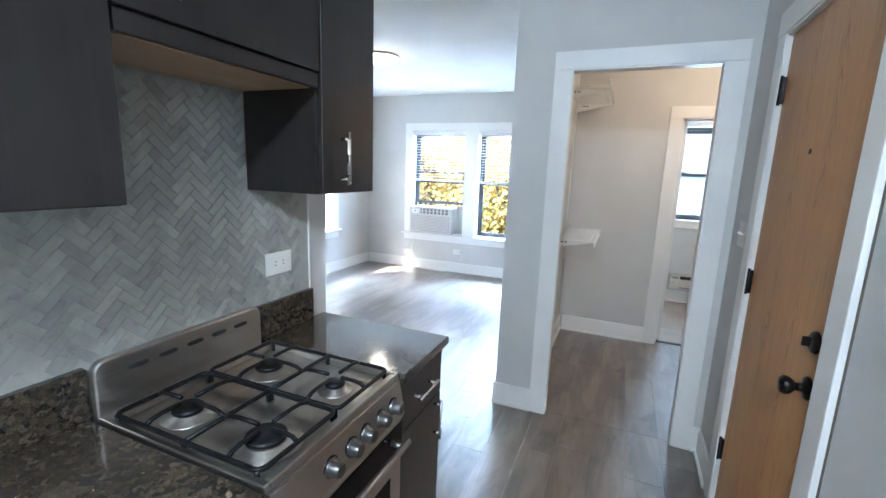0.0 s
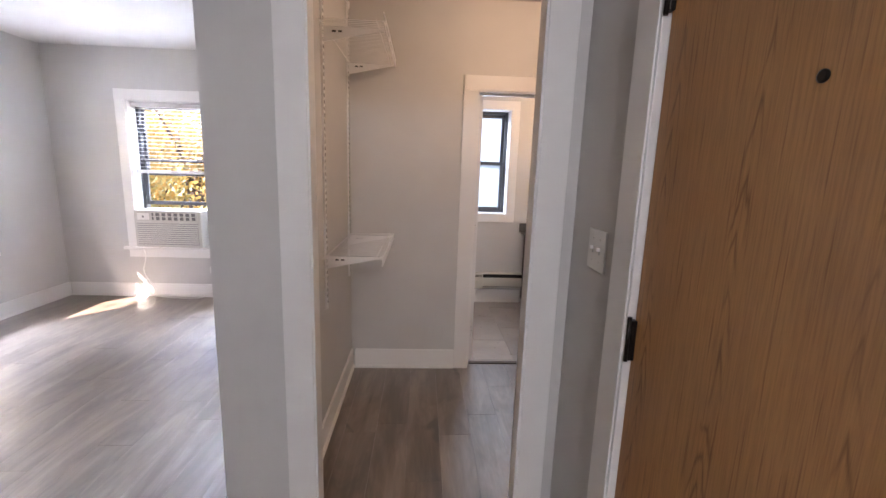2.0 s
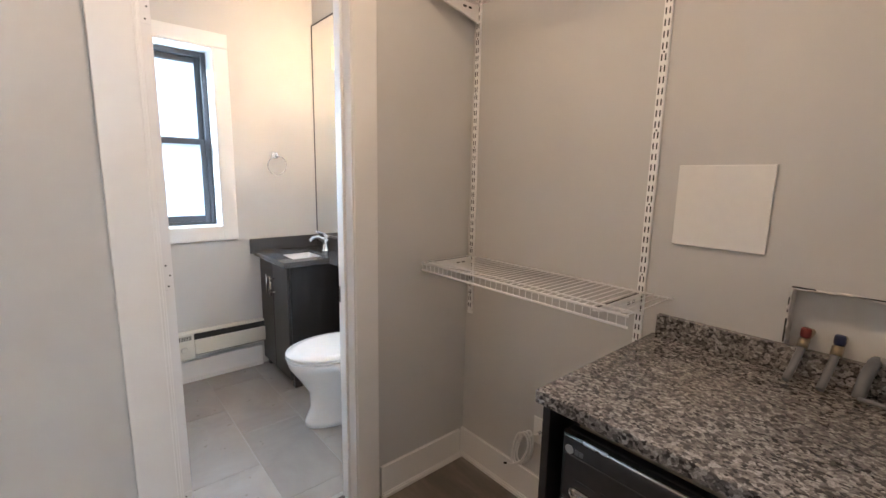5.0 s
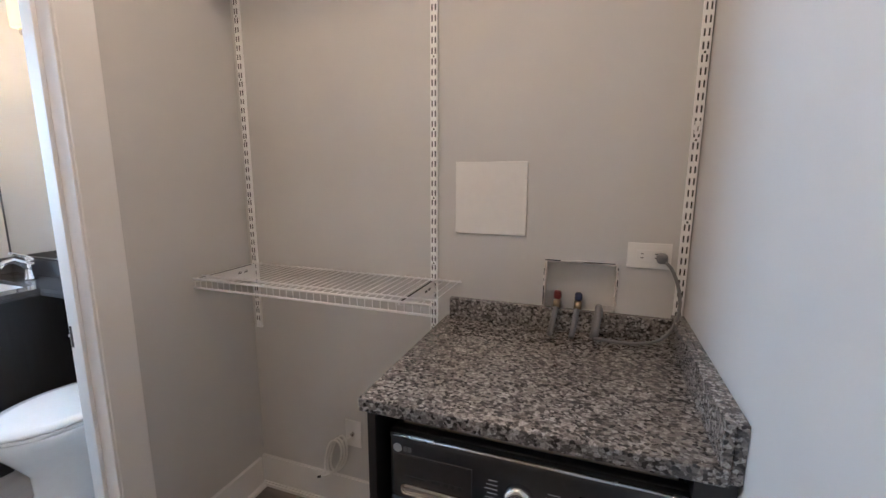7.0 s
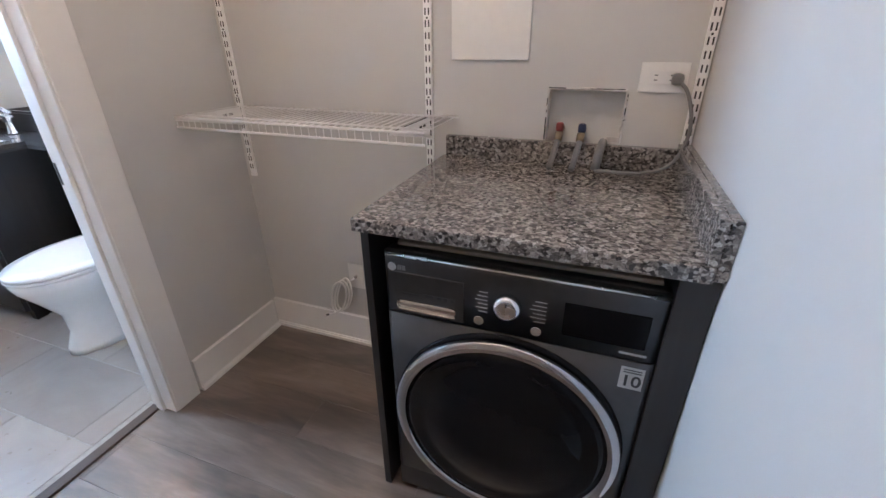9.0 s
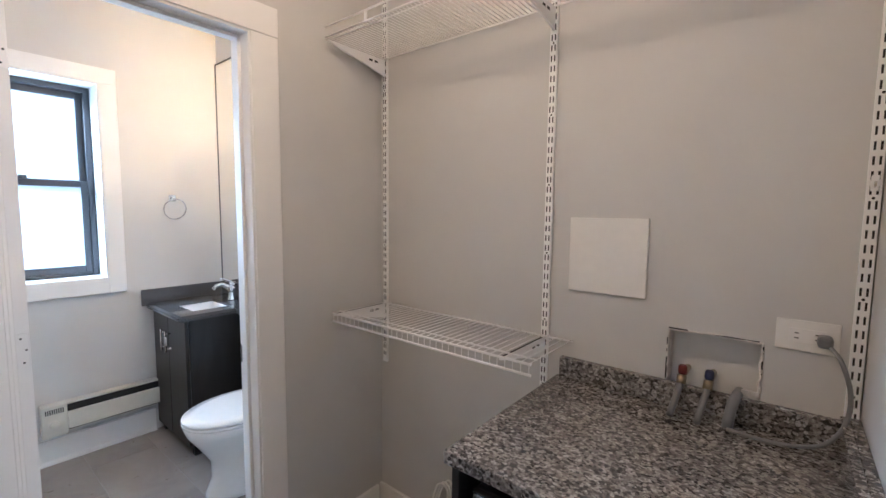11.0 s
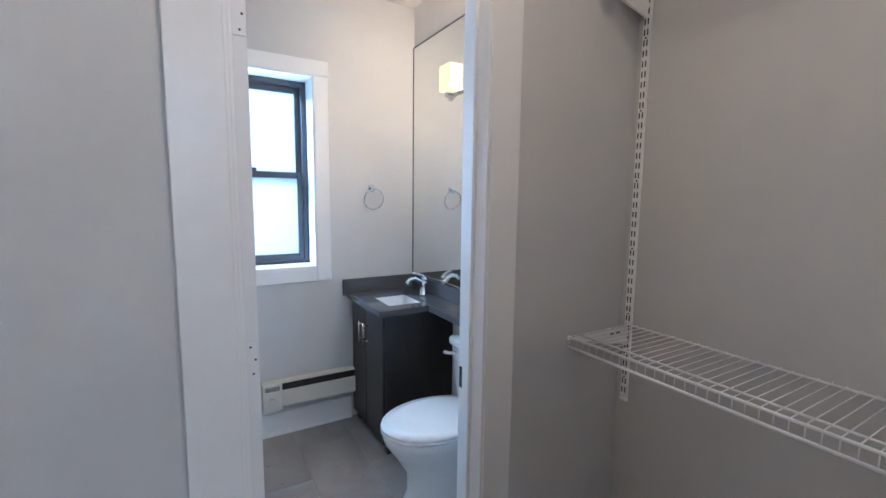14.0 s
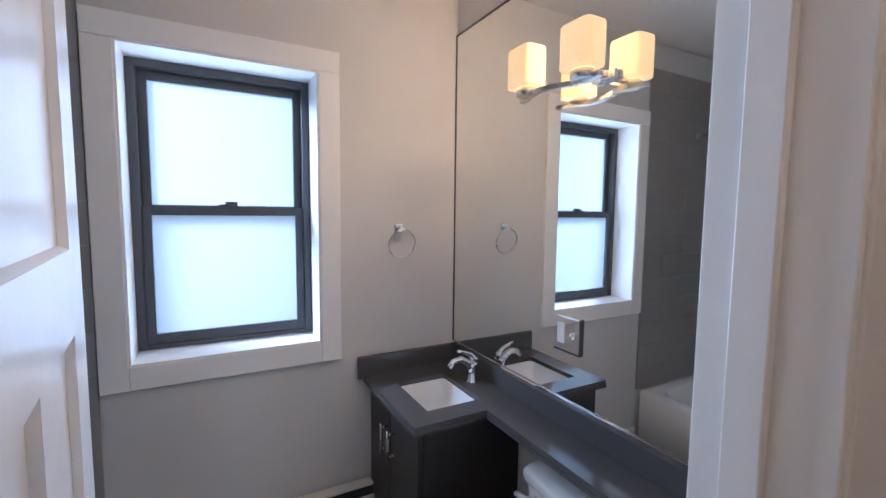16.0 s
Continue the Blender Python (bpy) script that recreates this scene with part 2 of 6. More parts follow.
def plank_vinyl():
    """Printed oak on vinyl: soft long streaks, dark blotches and a few knots, with a satin wear layer."""
    p = Mat("grey_brown_vinyl_plank", (0.2, 0.16, 0.13), 0.36)
    v = p.coords((5.0, 0.75, 5.0), 9.0)
    streak = p.noise(v, 1.6, 5, 0.62, 1.1)
    col = p.ramp(streak, (0.28, (0.080, 0.055, 0.040)), (0.50, (0.166, 0.124, 0.096)), (0.74, (0.255, 0.204, 0.168)))
    geo = p.node("ShaderNodeNewGeometry")
    place = p.node("ShaderNodeMapping")
    place.inputs["Scale"].default_value = (3.6, 1.0, 3.6)
    p.link(geo.outputs["Position"], place.inputs["Vector"])
    blotch = p.ramp(p.noise(place.outputs[0], 1.5, 4, 0.6, 0.9), (0.36, (0.46, 0.43, 0.41)), (0.58, (1.08, 1.08, 1.08)))
    knot = p.ramp(p.noise(p.coords((5.5, 2.6, 5.5), 13.0), 1.1, 2, 0.4, 1.2), (0.27, (0.30, 0.26, 0.24)), (0.345, (1.0, 1.0, 1.0)))
    fine = p.noise(p.coords((42, 2.4, 42), 9.0), 2.2, 5, 0.7)
    grain = p.ramp(fine, (0.3, (0.82, 0.81, 0.80)), (0.62, (1.04, 1.04, 1.04)))
    oi = p.node("ShaderNodeObjectInfo")
    tone = p.ramp(oi.outputs["Random"], (0.0, (0.94, 0.935, 0.93)), (0.5, (1.0, 1.0, 1.0)), (1.0, (1.05, 1.045, 1.04)))
    out = p.mix(1.0, col, blotch, "MULTIPLY")
    for layer in (knot, grain, tone):
        out = p.mix(1.0, out, layer, "MULTIPLY")
    p.color(out)
    p.put("Coat Weight", 1.0)
    p.put("Coat Roughness", 0.35)
    p.put("Coat IOR", 1.62)
    p.put("Specular IOR Level", 0.8)
    p.bump(fine, 0.08, 0.0006)
    return p.rough(fine, 0.34, 0.46).m


M_PLANK = plank_vinyl()


def oak():
    """Flat-sliced oak veneer: chevron figure down the heart of each leaf, plain straight pores between."""
    p = Mat("golden_oak_veneer", (0.4, 0.22, 0.1), 0.42)

    def op(kind, x, y):
        n = p.node("ShaderNodeMath")
        n.operation = kind
        for sock, v in zip(n.inputs, (x, y)):
            if isinstance(v, (int, float)):
                sock.default_value = v
            else:
                p.link(v, sock)
        return n.outputs[0]
    sep = p.node("ShaderNodeSeparateXYZ")
    p.link(p.coords(), sep.inputs[0])
    sway = p.noise(p.coords((1, 0.5, 1.3)), 1.6, 2, 0.5)
    # distance from the heart line of the veneer leaf
    off = op("PINGPONG", op("ADD", op("ADD", sep.outputs["Y"], 0.005), op("MULTIPLY", sway, 0.09)), 0.115)
    wob = p.noise(p.coords((1, 26, 3.0)), 1.0, 3, 0.55, 0.4)
    rise = op("ADD", op("MULTIPLY", sep.outputs["Z"], 21.0), op("ADD", op("MULTIPLY", off, 95.0), op("MULTIPLY", wob, 5.5)))
    band = op("PINGPONG", rise, 1.0)
    figure = p.ramp(band, (0.0, (0.52, 0.45, 0.38)), (0.42, (0.97, 0.97, 0.97)), (1.0, (1.05, 1.05, 1.05)))
    heart = p.ramp(op("ADD", off, op("MULTIPLY", p.noise(p.coords((1, 5, 1.7)), 1.5, 3, 0.6), 0.085)), (0.046, (1.0, 1.0, 1.0)), (0.064, (0.0, 0.0, 0.0)))
    broad = p.ramp(p.noise(p.coords((3, 3, 0.4)), 1.0, 3), (0.3, (0.42, 0.197, 0.067)), (0.7, (0.56, 0.28, 0.102)))
    pores = p.noise(p.coords((60, 95, 3.0)), 3.0, 4, 0.7)
    fine = p.ramp(pores, (0.35, (0.78, 0.76, 0.73)), (0.6, (1.03, 1.03, 1.03)))
    ticks = p.ramp(p.noise(p.coords((20, 75, 2.2)), 2.0, 3, 0.55), (0.30, (0.66, 0.60, 0.55)), (0.40, (1.0, 1.0, 1.0)))
    col = p.mix(heart, broad, p.mix(1.0, broad, figure, "MULTIPLY"))
    p.color(p.mix(1.0, p.mix(1.0, col, fine, "MULTIPLY"), ticks, "MULTIPLY"))
    p.rough(pores, 0.36, 0.5)
    return p.bump(pores, 0.08, 0.0006).m


M_OAK = oak()
M_ESPRESSO = wood("espresso_stained_wood", (0.013, 0.0105, 0.010), (0.026, 0.022, 0.0205), 0.32, 1.2, axis="z")
M_PLY = wood("raw_birch_plywood", (0.42, 0.27, 0.16), (0.55, 0.38, 0.24), 0.6, 1.2, axis="y")
M_THRESH = wood("dark_threshold_wood", (0.06, 0.042, 0.032), (0.10, 0.075, 0.058), 0.4, 2.0, axis="x")


def tile_mat(name, lo, hi, rough, rand, scale=5.0, tones=(0.84, 1.12), relief=0.05):
    p = Mat(name, hi, rough)
    v = p.coords((1, 1, 1), rand)
    n = p.noise(v, scale, 6, 0.6, 0.8)
    oi = p.node("ShaderNodeObjectInfo")
    tone = p.ramp(oi.outputs["Random"], (0.0, (tones[0],) * 3), (1.0, (tones[1],) * 3))
    p.color(p.mix(1.0, p.ramp(n, (0.3, lo), (0.7, hi)), tone, "MULTIPLY"))
    p.rough(p.noise(v, 20, 3), rough - 0.08, rough + 0.1)
    return (p.bump(n, relief, 0.001) if relief else p).m


M_FLOORTILE = tile_mat("taupe_porcelain_tile", (0.29, 0.262, 0.235), (0.385, 0.352, 0.32), 0.30, 4.0, 3.0, (0.88, 1.10), 0.015)
M_TUBTILE = tile_mat("grey_ceramic_wall_tile", (0.285, 0.268, 0.25), (0.305, 0.288, 0.27), 0.34, 4.0, 2.0, (0.97, 1.03), 0.0)
M_MARBLE = tile_mat("honed_marble_mosaic", (0.27, 0.272, 0.252), (0.40, 0.398, 0.372), 0.28, 6.0, 12.0, (0.80, 1.14))
M_TILEGROUT = plain("pale_mosaic_grout", (0.36, 0.358, 0.338), 0.9)

# ---- mesh helpers ----
BASE = {}


def box(bm, x0, y0, z0, x1, y1, z1, bevel=0.0, seg=2):
    x0, x1 = min(x0, x1), max(x0, x1)
    y0, y1 = min(y0, y1), max(y0, y1)
    z0, z1 = min(z0, z1), max(z0, z1)
    vs = [bm.verts.new((x, y, z)) for x in (x0, x1) for y in (y0, y1) for z in (z0, z1)]
    fs = [bm.faces.new([vs[i] for i in q]) for q in ((0, 1, 3, 2), (4, 6, 7, 5), (0, 4, 5, 1), (2, 3, 7, 6), (0, 2, 6, 4), (1, 5, 7, 3))]
    if bevel:
        es = list({e for f in fs for e in f.edges})
        bmesh.ops.bevel(bm, geom=es, offset=bevel, segments=seg, affect="EDGES", profile=0.5)
    return bm


def boxes(*rows, bevel=0.0):
    bm = bmesh.new()
    for r in rows:
        box(bm, *r, bevel=bevel)
    return bm


def sweep(bm, pts, r, seg=8, closed=False, flat=1.0):
    """A round tube along points."""
    pts = [Vector(p) for p in pts]
    n = len(pts)
    rings, up = [], None
    for i, p in enumerate(pts):
        a = pts[(i - 1) % n] if closed or i else pts[0]
        b = pts[(i + 1) % n] if closed or i < n - 1 else pts[-1]
        d = (b - a).normalized()
        if up is None:
            up = d.orthogonal().normalized()
        up = (up - d * up.dot(d))
        up = up.normalized() if up.length > 1e-6 else d.orthogonal().normalized()
        side = d.cross(up)
        rr = r[i] if isinstance(r, (list, tuple)) else r
        rings.append([bm.verts.new(p + (up * math.cos(k * math.tau / seg) * flat + side * math.sin(k * math.tau / seg)) * rr) for k in range(seg)])
    for i in range(n if closed else n - 1):
        a, b = rings[i], rings[(i + 1) % n]
        for k in range(seg):
            f = bm.faces.new((a[k], a[(k + 1) % seg], b[(k + 1) % seg], b[k]))
            f.smooth = True
    if not closed:
        bm.faces.new(rings[0][::-1])
        bm.faces.new(rings[-1])
    return bm


def lathe(bm, profile, at=(0, 0, 0), axis="z", seg=24, sx=1.0, sy=1.0):
    """Profile rows (radius, height) turned about an axis through at."""
    at = Vector(at)
    rings = []
    for r, h in profile:
        ring = []
        for k in range(seg):
            a = k * math.tau / seg
            u, v = r * math.cos(a) * sx, r * math.sin(a) * sy
            q = {"z": (u, v, h), "x": (h, u, v), "-x": (-h, v, u), "y": (v, h, u), "-y": (u, -h, v)}[axis]
            ring.append(bm.verts.new(at + Vector(q)))
        rings.append(ring)
    for a, b in zip(rings, rings[1:]):
        for k in range(seg):
            f = bm.faces.new((a[k], a[(k + 1) % seg], b[(k + 1) % seg], b[k]))
            f.smooth = True
    bm.faces.new(rings[0][::-1])
    bm.faces.new(rings[-1])
    return bm


def loft(bm, rings, caps=True):
    """Rings of points of one length, skinned."""
    vs = [[bm.verts.new(p) for p in ring] for ring in rings]
    n = len(vs[0])
    for a, b in zip(vs, vs[1:]):
        for k in range(n):
            f = bm.faces.new((a[k], a[(k + 1) % n], b[(k + 1) % n], b[k]))
            f.smooth = True
    if caps:
        bm.faces.new(vs[0][::-1])
        bm.faces.new(vs[-1])
    return bm


def mesh_of(name, bm, mat, base=(0, 0, 0)):
    bmesh.ops.recalc_face_normals(bm, faces=bm.faces)
    if base != (0, 0, 0):
        bmesh.ops.translate(bm, verts=bm.verts, vec=-Vector(base))
    me = bpy.data.meshes.new(name)
    bm.to_mesh(me)
    bm.free()
    me.materials.append(mat)
    return me


def thing(name, base, label, category, group="", kind=""):
    ob = new(name)
    ob.location = base
    ob.empty_display_size = 0.1
    BASE[ob] = Vector(base)
    return tagged(ob, label, category, group, kind)


def part(name, bm, mat, parent, label=""):
    base = BASE[parent]
    ob = new(name, mesh_of(name, bm, mat, tuple(base)))
    ob.parent = parent
    BASE[ob] = base
    if label:
        ob["label"] = label
    return ob


def solo(name, bm, mat, label, category, group="", kind="", base=(0, 0, 0)):
    ob = new(name, mesh_of(name, bm, mat, base))
    ob.location = base
    BASE[ob] = Vector(base)
    return tagged(ob, label, category, group, kind)


def wall(name, axis, t0, t1, a0, a1, z0, z1, holes=(), label="painted plaster wall, light warm grey"):
    """A wall of thickness t0..t1 across axis, a0..a1 along it, with holes (a, b, low, high)."""
    bm = bmesh.new()
    cuts = sorted({a0, a1, *(h[0] for h in holes), *(h[1] for h in holes)})
    for p, q in zip(cuts, cuts[1:]):
        spans = sorted((h[2], h[3]) for h in holes if h[0] <= p + 1e-6 and h[1] >= q - 1e-6)
        z = z0
        for lo, hi in [*spans, (z1, z1)]:
            if lo - z > 1e-6:
                if axis == "x":
                    box(bm, t0, p, z, t1, q, lo)
                else:
                    box(bm, p, t0, z, q, t1, lo)
            z = max(z, hi)
    bmesh.ops.remove_doubles(bm, verts=bm.verts, dist=1e-5)
    return solo(name, bm, M_WALL, label, "wall", kind="structure")


# ---- structure ----
CEIL = 2.6
LX, LY = -3.70, 6.02         # living room: outer corner
KX = -0.995                  # kitchen wall face
EX = 0.664                   # entry door wall face
DY0, DY1 = 2.672, 2.732      # partition with the closet doorway
CX0, CX1 = -0.35, 1.735      # closet side walls
BY0, BY1 = 4.325, 4.425      # wall with the bathroom doorway
BX, BY = 1.760, 6.008        # bathroom mirror wall, bathroom window wall
BX0 = -0.55                  # wall behind the tub
BACK = -1.7

wall("wall_living_side", "x", LX - 0.25, LX, BACK, LY + 0.25, 0, CEIL, [(4.25, 5.12, 0.62, 2.09)])
wall("wall_living_window", "y", LY, LY + 0.25, LX, -0.70, 0, CEIL, [(-2.915, -2.045, 0.56, 2.09), (-1.865, -0.995, 0.56, 2.09)])
wall("wall_bath_window", "y", BY, BY + 0.25, -0.70, BX + 0.15, 0, 2.75, [(0.417, 1.105, 1.007, 2.147)])
wall("wall_closet_left", "x", -0.533, CX0, DY1, BY0, 0, CEIL)
wall("wall_partition", "y", DY0, DY1, -0.533, CX1, 0, CEIL, [(-0.218, 0.538, 0, 2.109)])
wall("wall_closet_right", "x", CX1, CX1 + 0.15, DY0, BY0, 0, CEIL, [(2.919, 3.131, 0.90, 1.112)])
wall("wall_bath_door", "y", BY0, BY1, -0.70, CX1 + 0.15, 0, 2.75, [(0.508, 1.150, 0, 2.036)])
wall("wall_bath_mirror", "x", BX, BX + 0.15, BY1, BY, 0, 2.75)
wall("wall_tub_side", "x", -0.70, BX0, BY1, LY + 0.25, 0, 2.75)
wall("wall_entry", "x", EX, EX + 0.15, BACK, DY0, 0, CEIL, [(1.42, 2.24, 0, 2.107)])
wall("wall_kitchen", "x", KX - 0.11, KX, BACK, 1.50, 0, CEIL)
wall("wall_back", "y", BACK - 0.12, BACK, LX - 0.25, EX + 0.15, 0, CEIL)
solo("wall_box_back", boxes((CX1 + 0.06, 2.9, 0.88, CX1 + 0.14, 3.15, 1.13)), M_PLASTIC, "pale back of the plumbing recess", "wall", kind="structure")
solo("ceiling", boxes((LX - 0.25, BACK - 0.12, CEIL, EX + 0.15, DY0 + 0.03, CEIL + 0.1), (LX - 0.25, DY0 + 0.03, CEIL, -0.70, LY + 0.25, CEIL + 0.1),
                      (-0.70, DY0 + 0.03, CEIL, CX1 + 0.15, BY0, CEIL + 0.1)), M_CEIL, "smooth white painted ceiling", "ceiling", kind="structure")
solo("ceiling_bath", boxes((-0.70, BY0, 2.66, BX + 0.15, LY + 0.25, 2.76)), M_CEIL, "smooth white bathroom ceiling", "ceiling", kind="structure")


def baseboard(name, *runs):
    """Runs: (axis, face, direction, a0, a1). Board with a bevelled cap and shoe moulding."""
    ob = thing(name, (0, 0, 0), "white painted wooden baseboard with shoe moulding", "baseboard", kind="structure")
    for axis, f, d, a, b in runs:
        for nm, lo, hi, th in (("board", 0.0, 0.148, 0.014), ("shoe", 0.0, 0.02, 0.026)):
            bm = bmesh.new()
            if axis == "x":
                box(bm, f + d * 0.0005, a, lo, f + d * th, b, hi)
            else:
                box(bm, a, f + d * 0.0005, lo, b, f + d * th, hi)
            es = [e for e in bm.edges if all(v.co.z > hi - 1e-5 for v in e.verts)]
            bmesh.ops.bevel(bm, geom=es, offset=0.006, segments=2, affect="EDGES")
            part(nm, bm, M_TRIM, ob)


baseboard("baseboard_living", ("x", LX, 1, BACK, LY), ("y", LY, -1, LX + 0.03, -0.7), ("x", -0.533, -1, DY0, BY0), ("y", DY0, -1, -0.548, -0.30))
baseboard("baseboard_closet", ("x", CX0, 1, DY1, BY0), ("y", BY0, -1, CX0 + 0.03, 0.42), ("y", BY0, -1, 1.25, CX1 - 0.03), ("x", CX1, -1, 3.52, BY0))
baseboard("baseboard_entry", ("x", EX, -1, 2.34, DY0 - 0.03), ("y", DY0, -1, 0.624, EX - 0.001))
baseboard("baseboard_bath", ("y", BY, -1, 0.33, 1.30), ("y", BY1, 1, 1.26, BX))


def frame_trim(name, axis, face, d, a0, a1, top, bottom=0.0, width=0.098, depth=0.019, jamb=0.0, stop=0.0, label="", sill=False, all_round=False):
    """Flat casing round an opening on one wall face; jamb: lining depth into the wall."""
    ob = thing(name, (0, 0, 0), label or "white painted wooden door casing", "door frame", kind="structure")

    def b(nm, p0, p1, q0, q1, z0, z1, bev=0.0025):
        bm = bmesh.new()
        if axis == "y":
            box(bm, q0, p0, z0, q1, p1, z1, bevel=bev)
        else:
            box(bm, p0, q0, z0, p1, q1, z1, bevel=bev)
        part(nm, bm, M_TRIM, ob)
    f0, f1 = face + d * 0.0005, face + d * depth
    lo = bottom - (width if all_round else 0)
    b("casing_side", f0, f1, a0 - width, a0, lo, top)
    b("casing_side", f0, f1, a1, a1 + width, lo, top)
    b("casing_head", f0, f1 + d * 0.002, a0 - width, a1 + width, top + 0.0005, top + width)
    if all_round:
        b("casing_foot", f0, f1 - d * 0.002, a0, a1, bottom - width, bottom)
    if jamb:
        j0, j1 = face + d * (depth - 0.004), face - d * jamb
        b("jamb", j0, j1, a0 - 0.012, a0 + 0.008, bottom, top, 0.002)
        b("jamb", j0, j1, a1 - 0.008, a1 + 0.012, bottom, top, 0.002)
        b("jamb_head", j0, j1, a0 + 0.008, a1 - 0.008, top - 0.008, top + 0.012, 0.002)
        if all_round:
            b("jamb_sill", j0, j1, a0 + 0.008, a1 - 0.008, bottom - 0.012, bottom + 0.008, 0.002)
    if stop:
        s0, s1 = face - d * stop, face - d * (stop + 0.035)
        b("door_stop", s0, s1, a0 + 0.008, a0 + 0.02, bottom, top - 0.01, 0.002)
        b("door_stop", s0, s1, a1 - 0.02, a1 - 0.008, bottom, top - 0.01, 0.002)
        b("door_stop_head", s0, s1, a0 + 0.02, a1 - 0.02, top - 0.02, top - 0.008, 0.002)
    return ob


frame_trim("trim_closet_doorway", "y", DY0, -1, -0.206, 0.526, 2.097, jamb=0.062, width=0.096)
frame_trim("trim_closet_inside", "y", DY1, 1, -0.206, 0.526, 2.097, width=0.08, depth=0.014)
TB = frame_trim("trim_bath_doorway", "y", BY0, -1, 0.520, 1.138, 2.024, jamb=0.106, stop=0.035)
frame_trim("trim_bath_inside", "y", BY1, 1, 0.520, 1.138, 2.024, width=0.09, depth=0.009)
frame_trim("trim_entry_door", "x", EX, -1, 1.432, 2.228, 2.095, jamb=0.1, width=0.098)
frame_trim("trim_bath_window", "y", BY, -1, 0.425, 1.097, 2.139, bottom=1.015, jamb=0.20, width=0.086, all_round=True, label="white painted wooden window casing")

# painted-over leaves of old hinges on the jamb of the bathroom doorway
for z in (1.08, 1.86):
    leaf = part("hinge_leaf", boxes((0.528, 4.345, z - 0.045, 0.5305, 4.372, z + 0.045), bevel=0.001), M_TRIM, TB, "painted-over hinge leaf with screw holes")
    for dz in (-0.03, 0.0, 0.03):
        bm = bmesh.new()
        lathe(bm, ((0.003, 0.0), (0.003, 0.0006)), (0.5305, 4.358 + 0.005 * (1 if dz else -1), z + dz), "x", 8)
        part("screw_hole", bm, M_DARKSLOT, leaf)
part("strike_plate", boxes((1.1275, 4.398, 0.872, 1.1297, 4.424, 0.937), bevel=0.0008), M_BRONZE, TB, "dark bronze strike plate")
part("hinge", boxes((0.5285, 4.392, 1.108, 0.5315, 4.420, 1.158), bevel=0.0008), M_BRONZE, TB, "dark bronze hinge leaf")


def window(name, axis, plane, d, a0, a1, z0, z1, meet, frost=False, lower_raise=0.0, handle=True):
    """A double-hung metal window set in an opening; plane: the inner sash face, d: towards the room."""
    ob = thing(name, (0, 0, 0), "dark metal double-hung window" + (" with frosted panes" if frost else " with clear panes"), "window", kind="structure")

    def b(nm, p, q, a, bb, lo, hi, mat, parent, bev=0.002):
        bm = bmesh.new()
        if axis == "y":
            box(bm, a, plane - d * p, lo, bb, plane - d * q, hi, bevel=bev)
        else:
            box(bm, plane - d * p, a, lo, plane - d * q, bb, hi, bevel=bev)
        return part(nm, bm, mat, parent)
    w = 0.03
    b("window_frame", 0.0, 0.07, a0, a0 + w, z0, z1, M_DARKMETAL, ob)
    b("window_frame", 0.0, 0.07, a1 - w, a1, z0, z1, M_DARKMETAL, ob)
    b("window_frame", 0.0, 0.07, a0 + w, a1 - w, z1 - w, z1, M_DARKMETAL, ob)
    b("window_frame", 0.0, 0.07, a0 + w, a1 - w, z0, z0 + 0.018, M_DARKMETAL, ob)
    pane_mat = M_FROST if frost else M_GLASS
    for nm, lo, hi, p in (("upper_sash", meet - 0.015, z1 - w, 0.04), ("lower_sash", z0 + 0.018 + lower_raise, meet + 0.02 + lower_raise * 0.35, 0.008)):
        s = 0.032
        sash = b(nm, p, p + 0.025, a0 + w, a0 + w + s, lo, hi, M_DARKMETAL, ob)
        b("stile", p, p + 0.025, a1 - w - s, a1 - w, lo, hi, M_DARKMETAL, sash)
        b("rail", p, p + 0.025, a0 + w + s, a1 - w - s, lo, lo + 0.04, M_DARKMETAL, sash)
        b("rail", p, p + 0.025, a0 + w + s, a1 - w - s, hi - 0.035, hi, M_DARKMETAL, sash)
        pane = b("pane", p + 0.010, p + 0.014, a0 + w + s, a1 - w - s, lo + 0.04, hi - 0.035, pane_mat, sash, 0)
        pane.visible_shadow = False
    if handle:
        c, h = (a0 + a1) / 2, meet + 0.02
        bm = bmesh.new()
        for q in ((c - 0.035, 0.002, c + 0.035, 0.022, 0.0, 0.010), (c - 0.012, -0.006, c + 0.035, 0.012, 0.010, 0.022)):
            if axis == "y":
                box(bm, q[0], plane - d * q[1], h + q[4], q[2], plane - d * q[3], h + q[5], bevel=0.003)
            else:
                box(bm, plane - d * q[1], q[0], h + q[4], plane - d * q[3], q[2], h + q[5], bevel=0.003)
        part("sash_lock", bm, M_DARKMETAL, ob)
    return ob


window("window_bath", "y", BY + 0.145, -1, 0.433, 1.089, 1.025, 2.131, 1.566, frost=True)
window("window_living_1", "y", LY + 0.13, -1, -2.905, -2.055, 0.57, 2.08, 1.34, lower_raise=0.42)
window("window_living_2", "y", LY + 0.13, -1, -1.855, -1.005, 0.57, 2.08, 1.34)
window("window_side", "x", LX - 0.13, 1, 4.26, 5.11, 0.63, 2.08, 1.34)


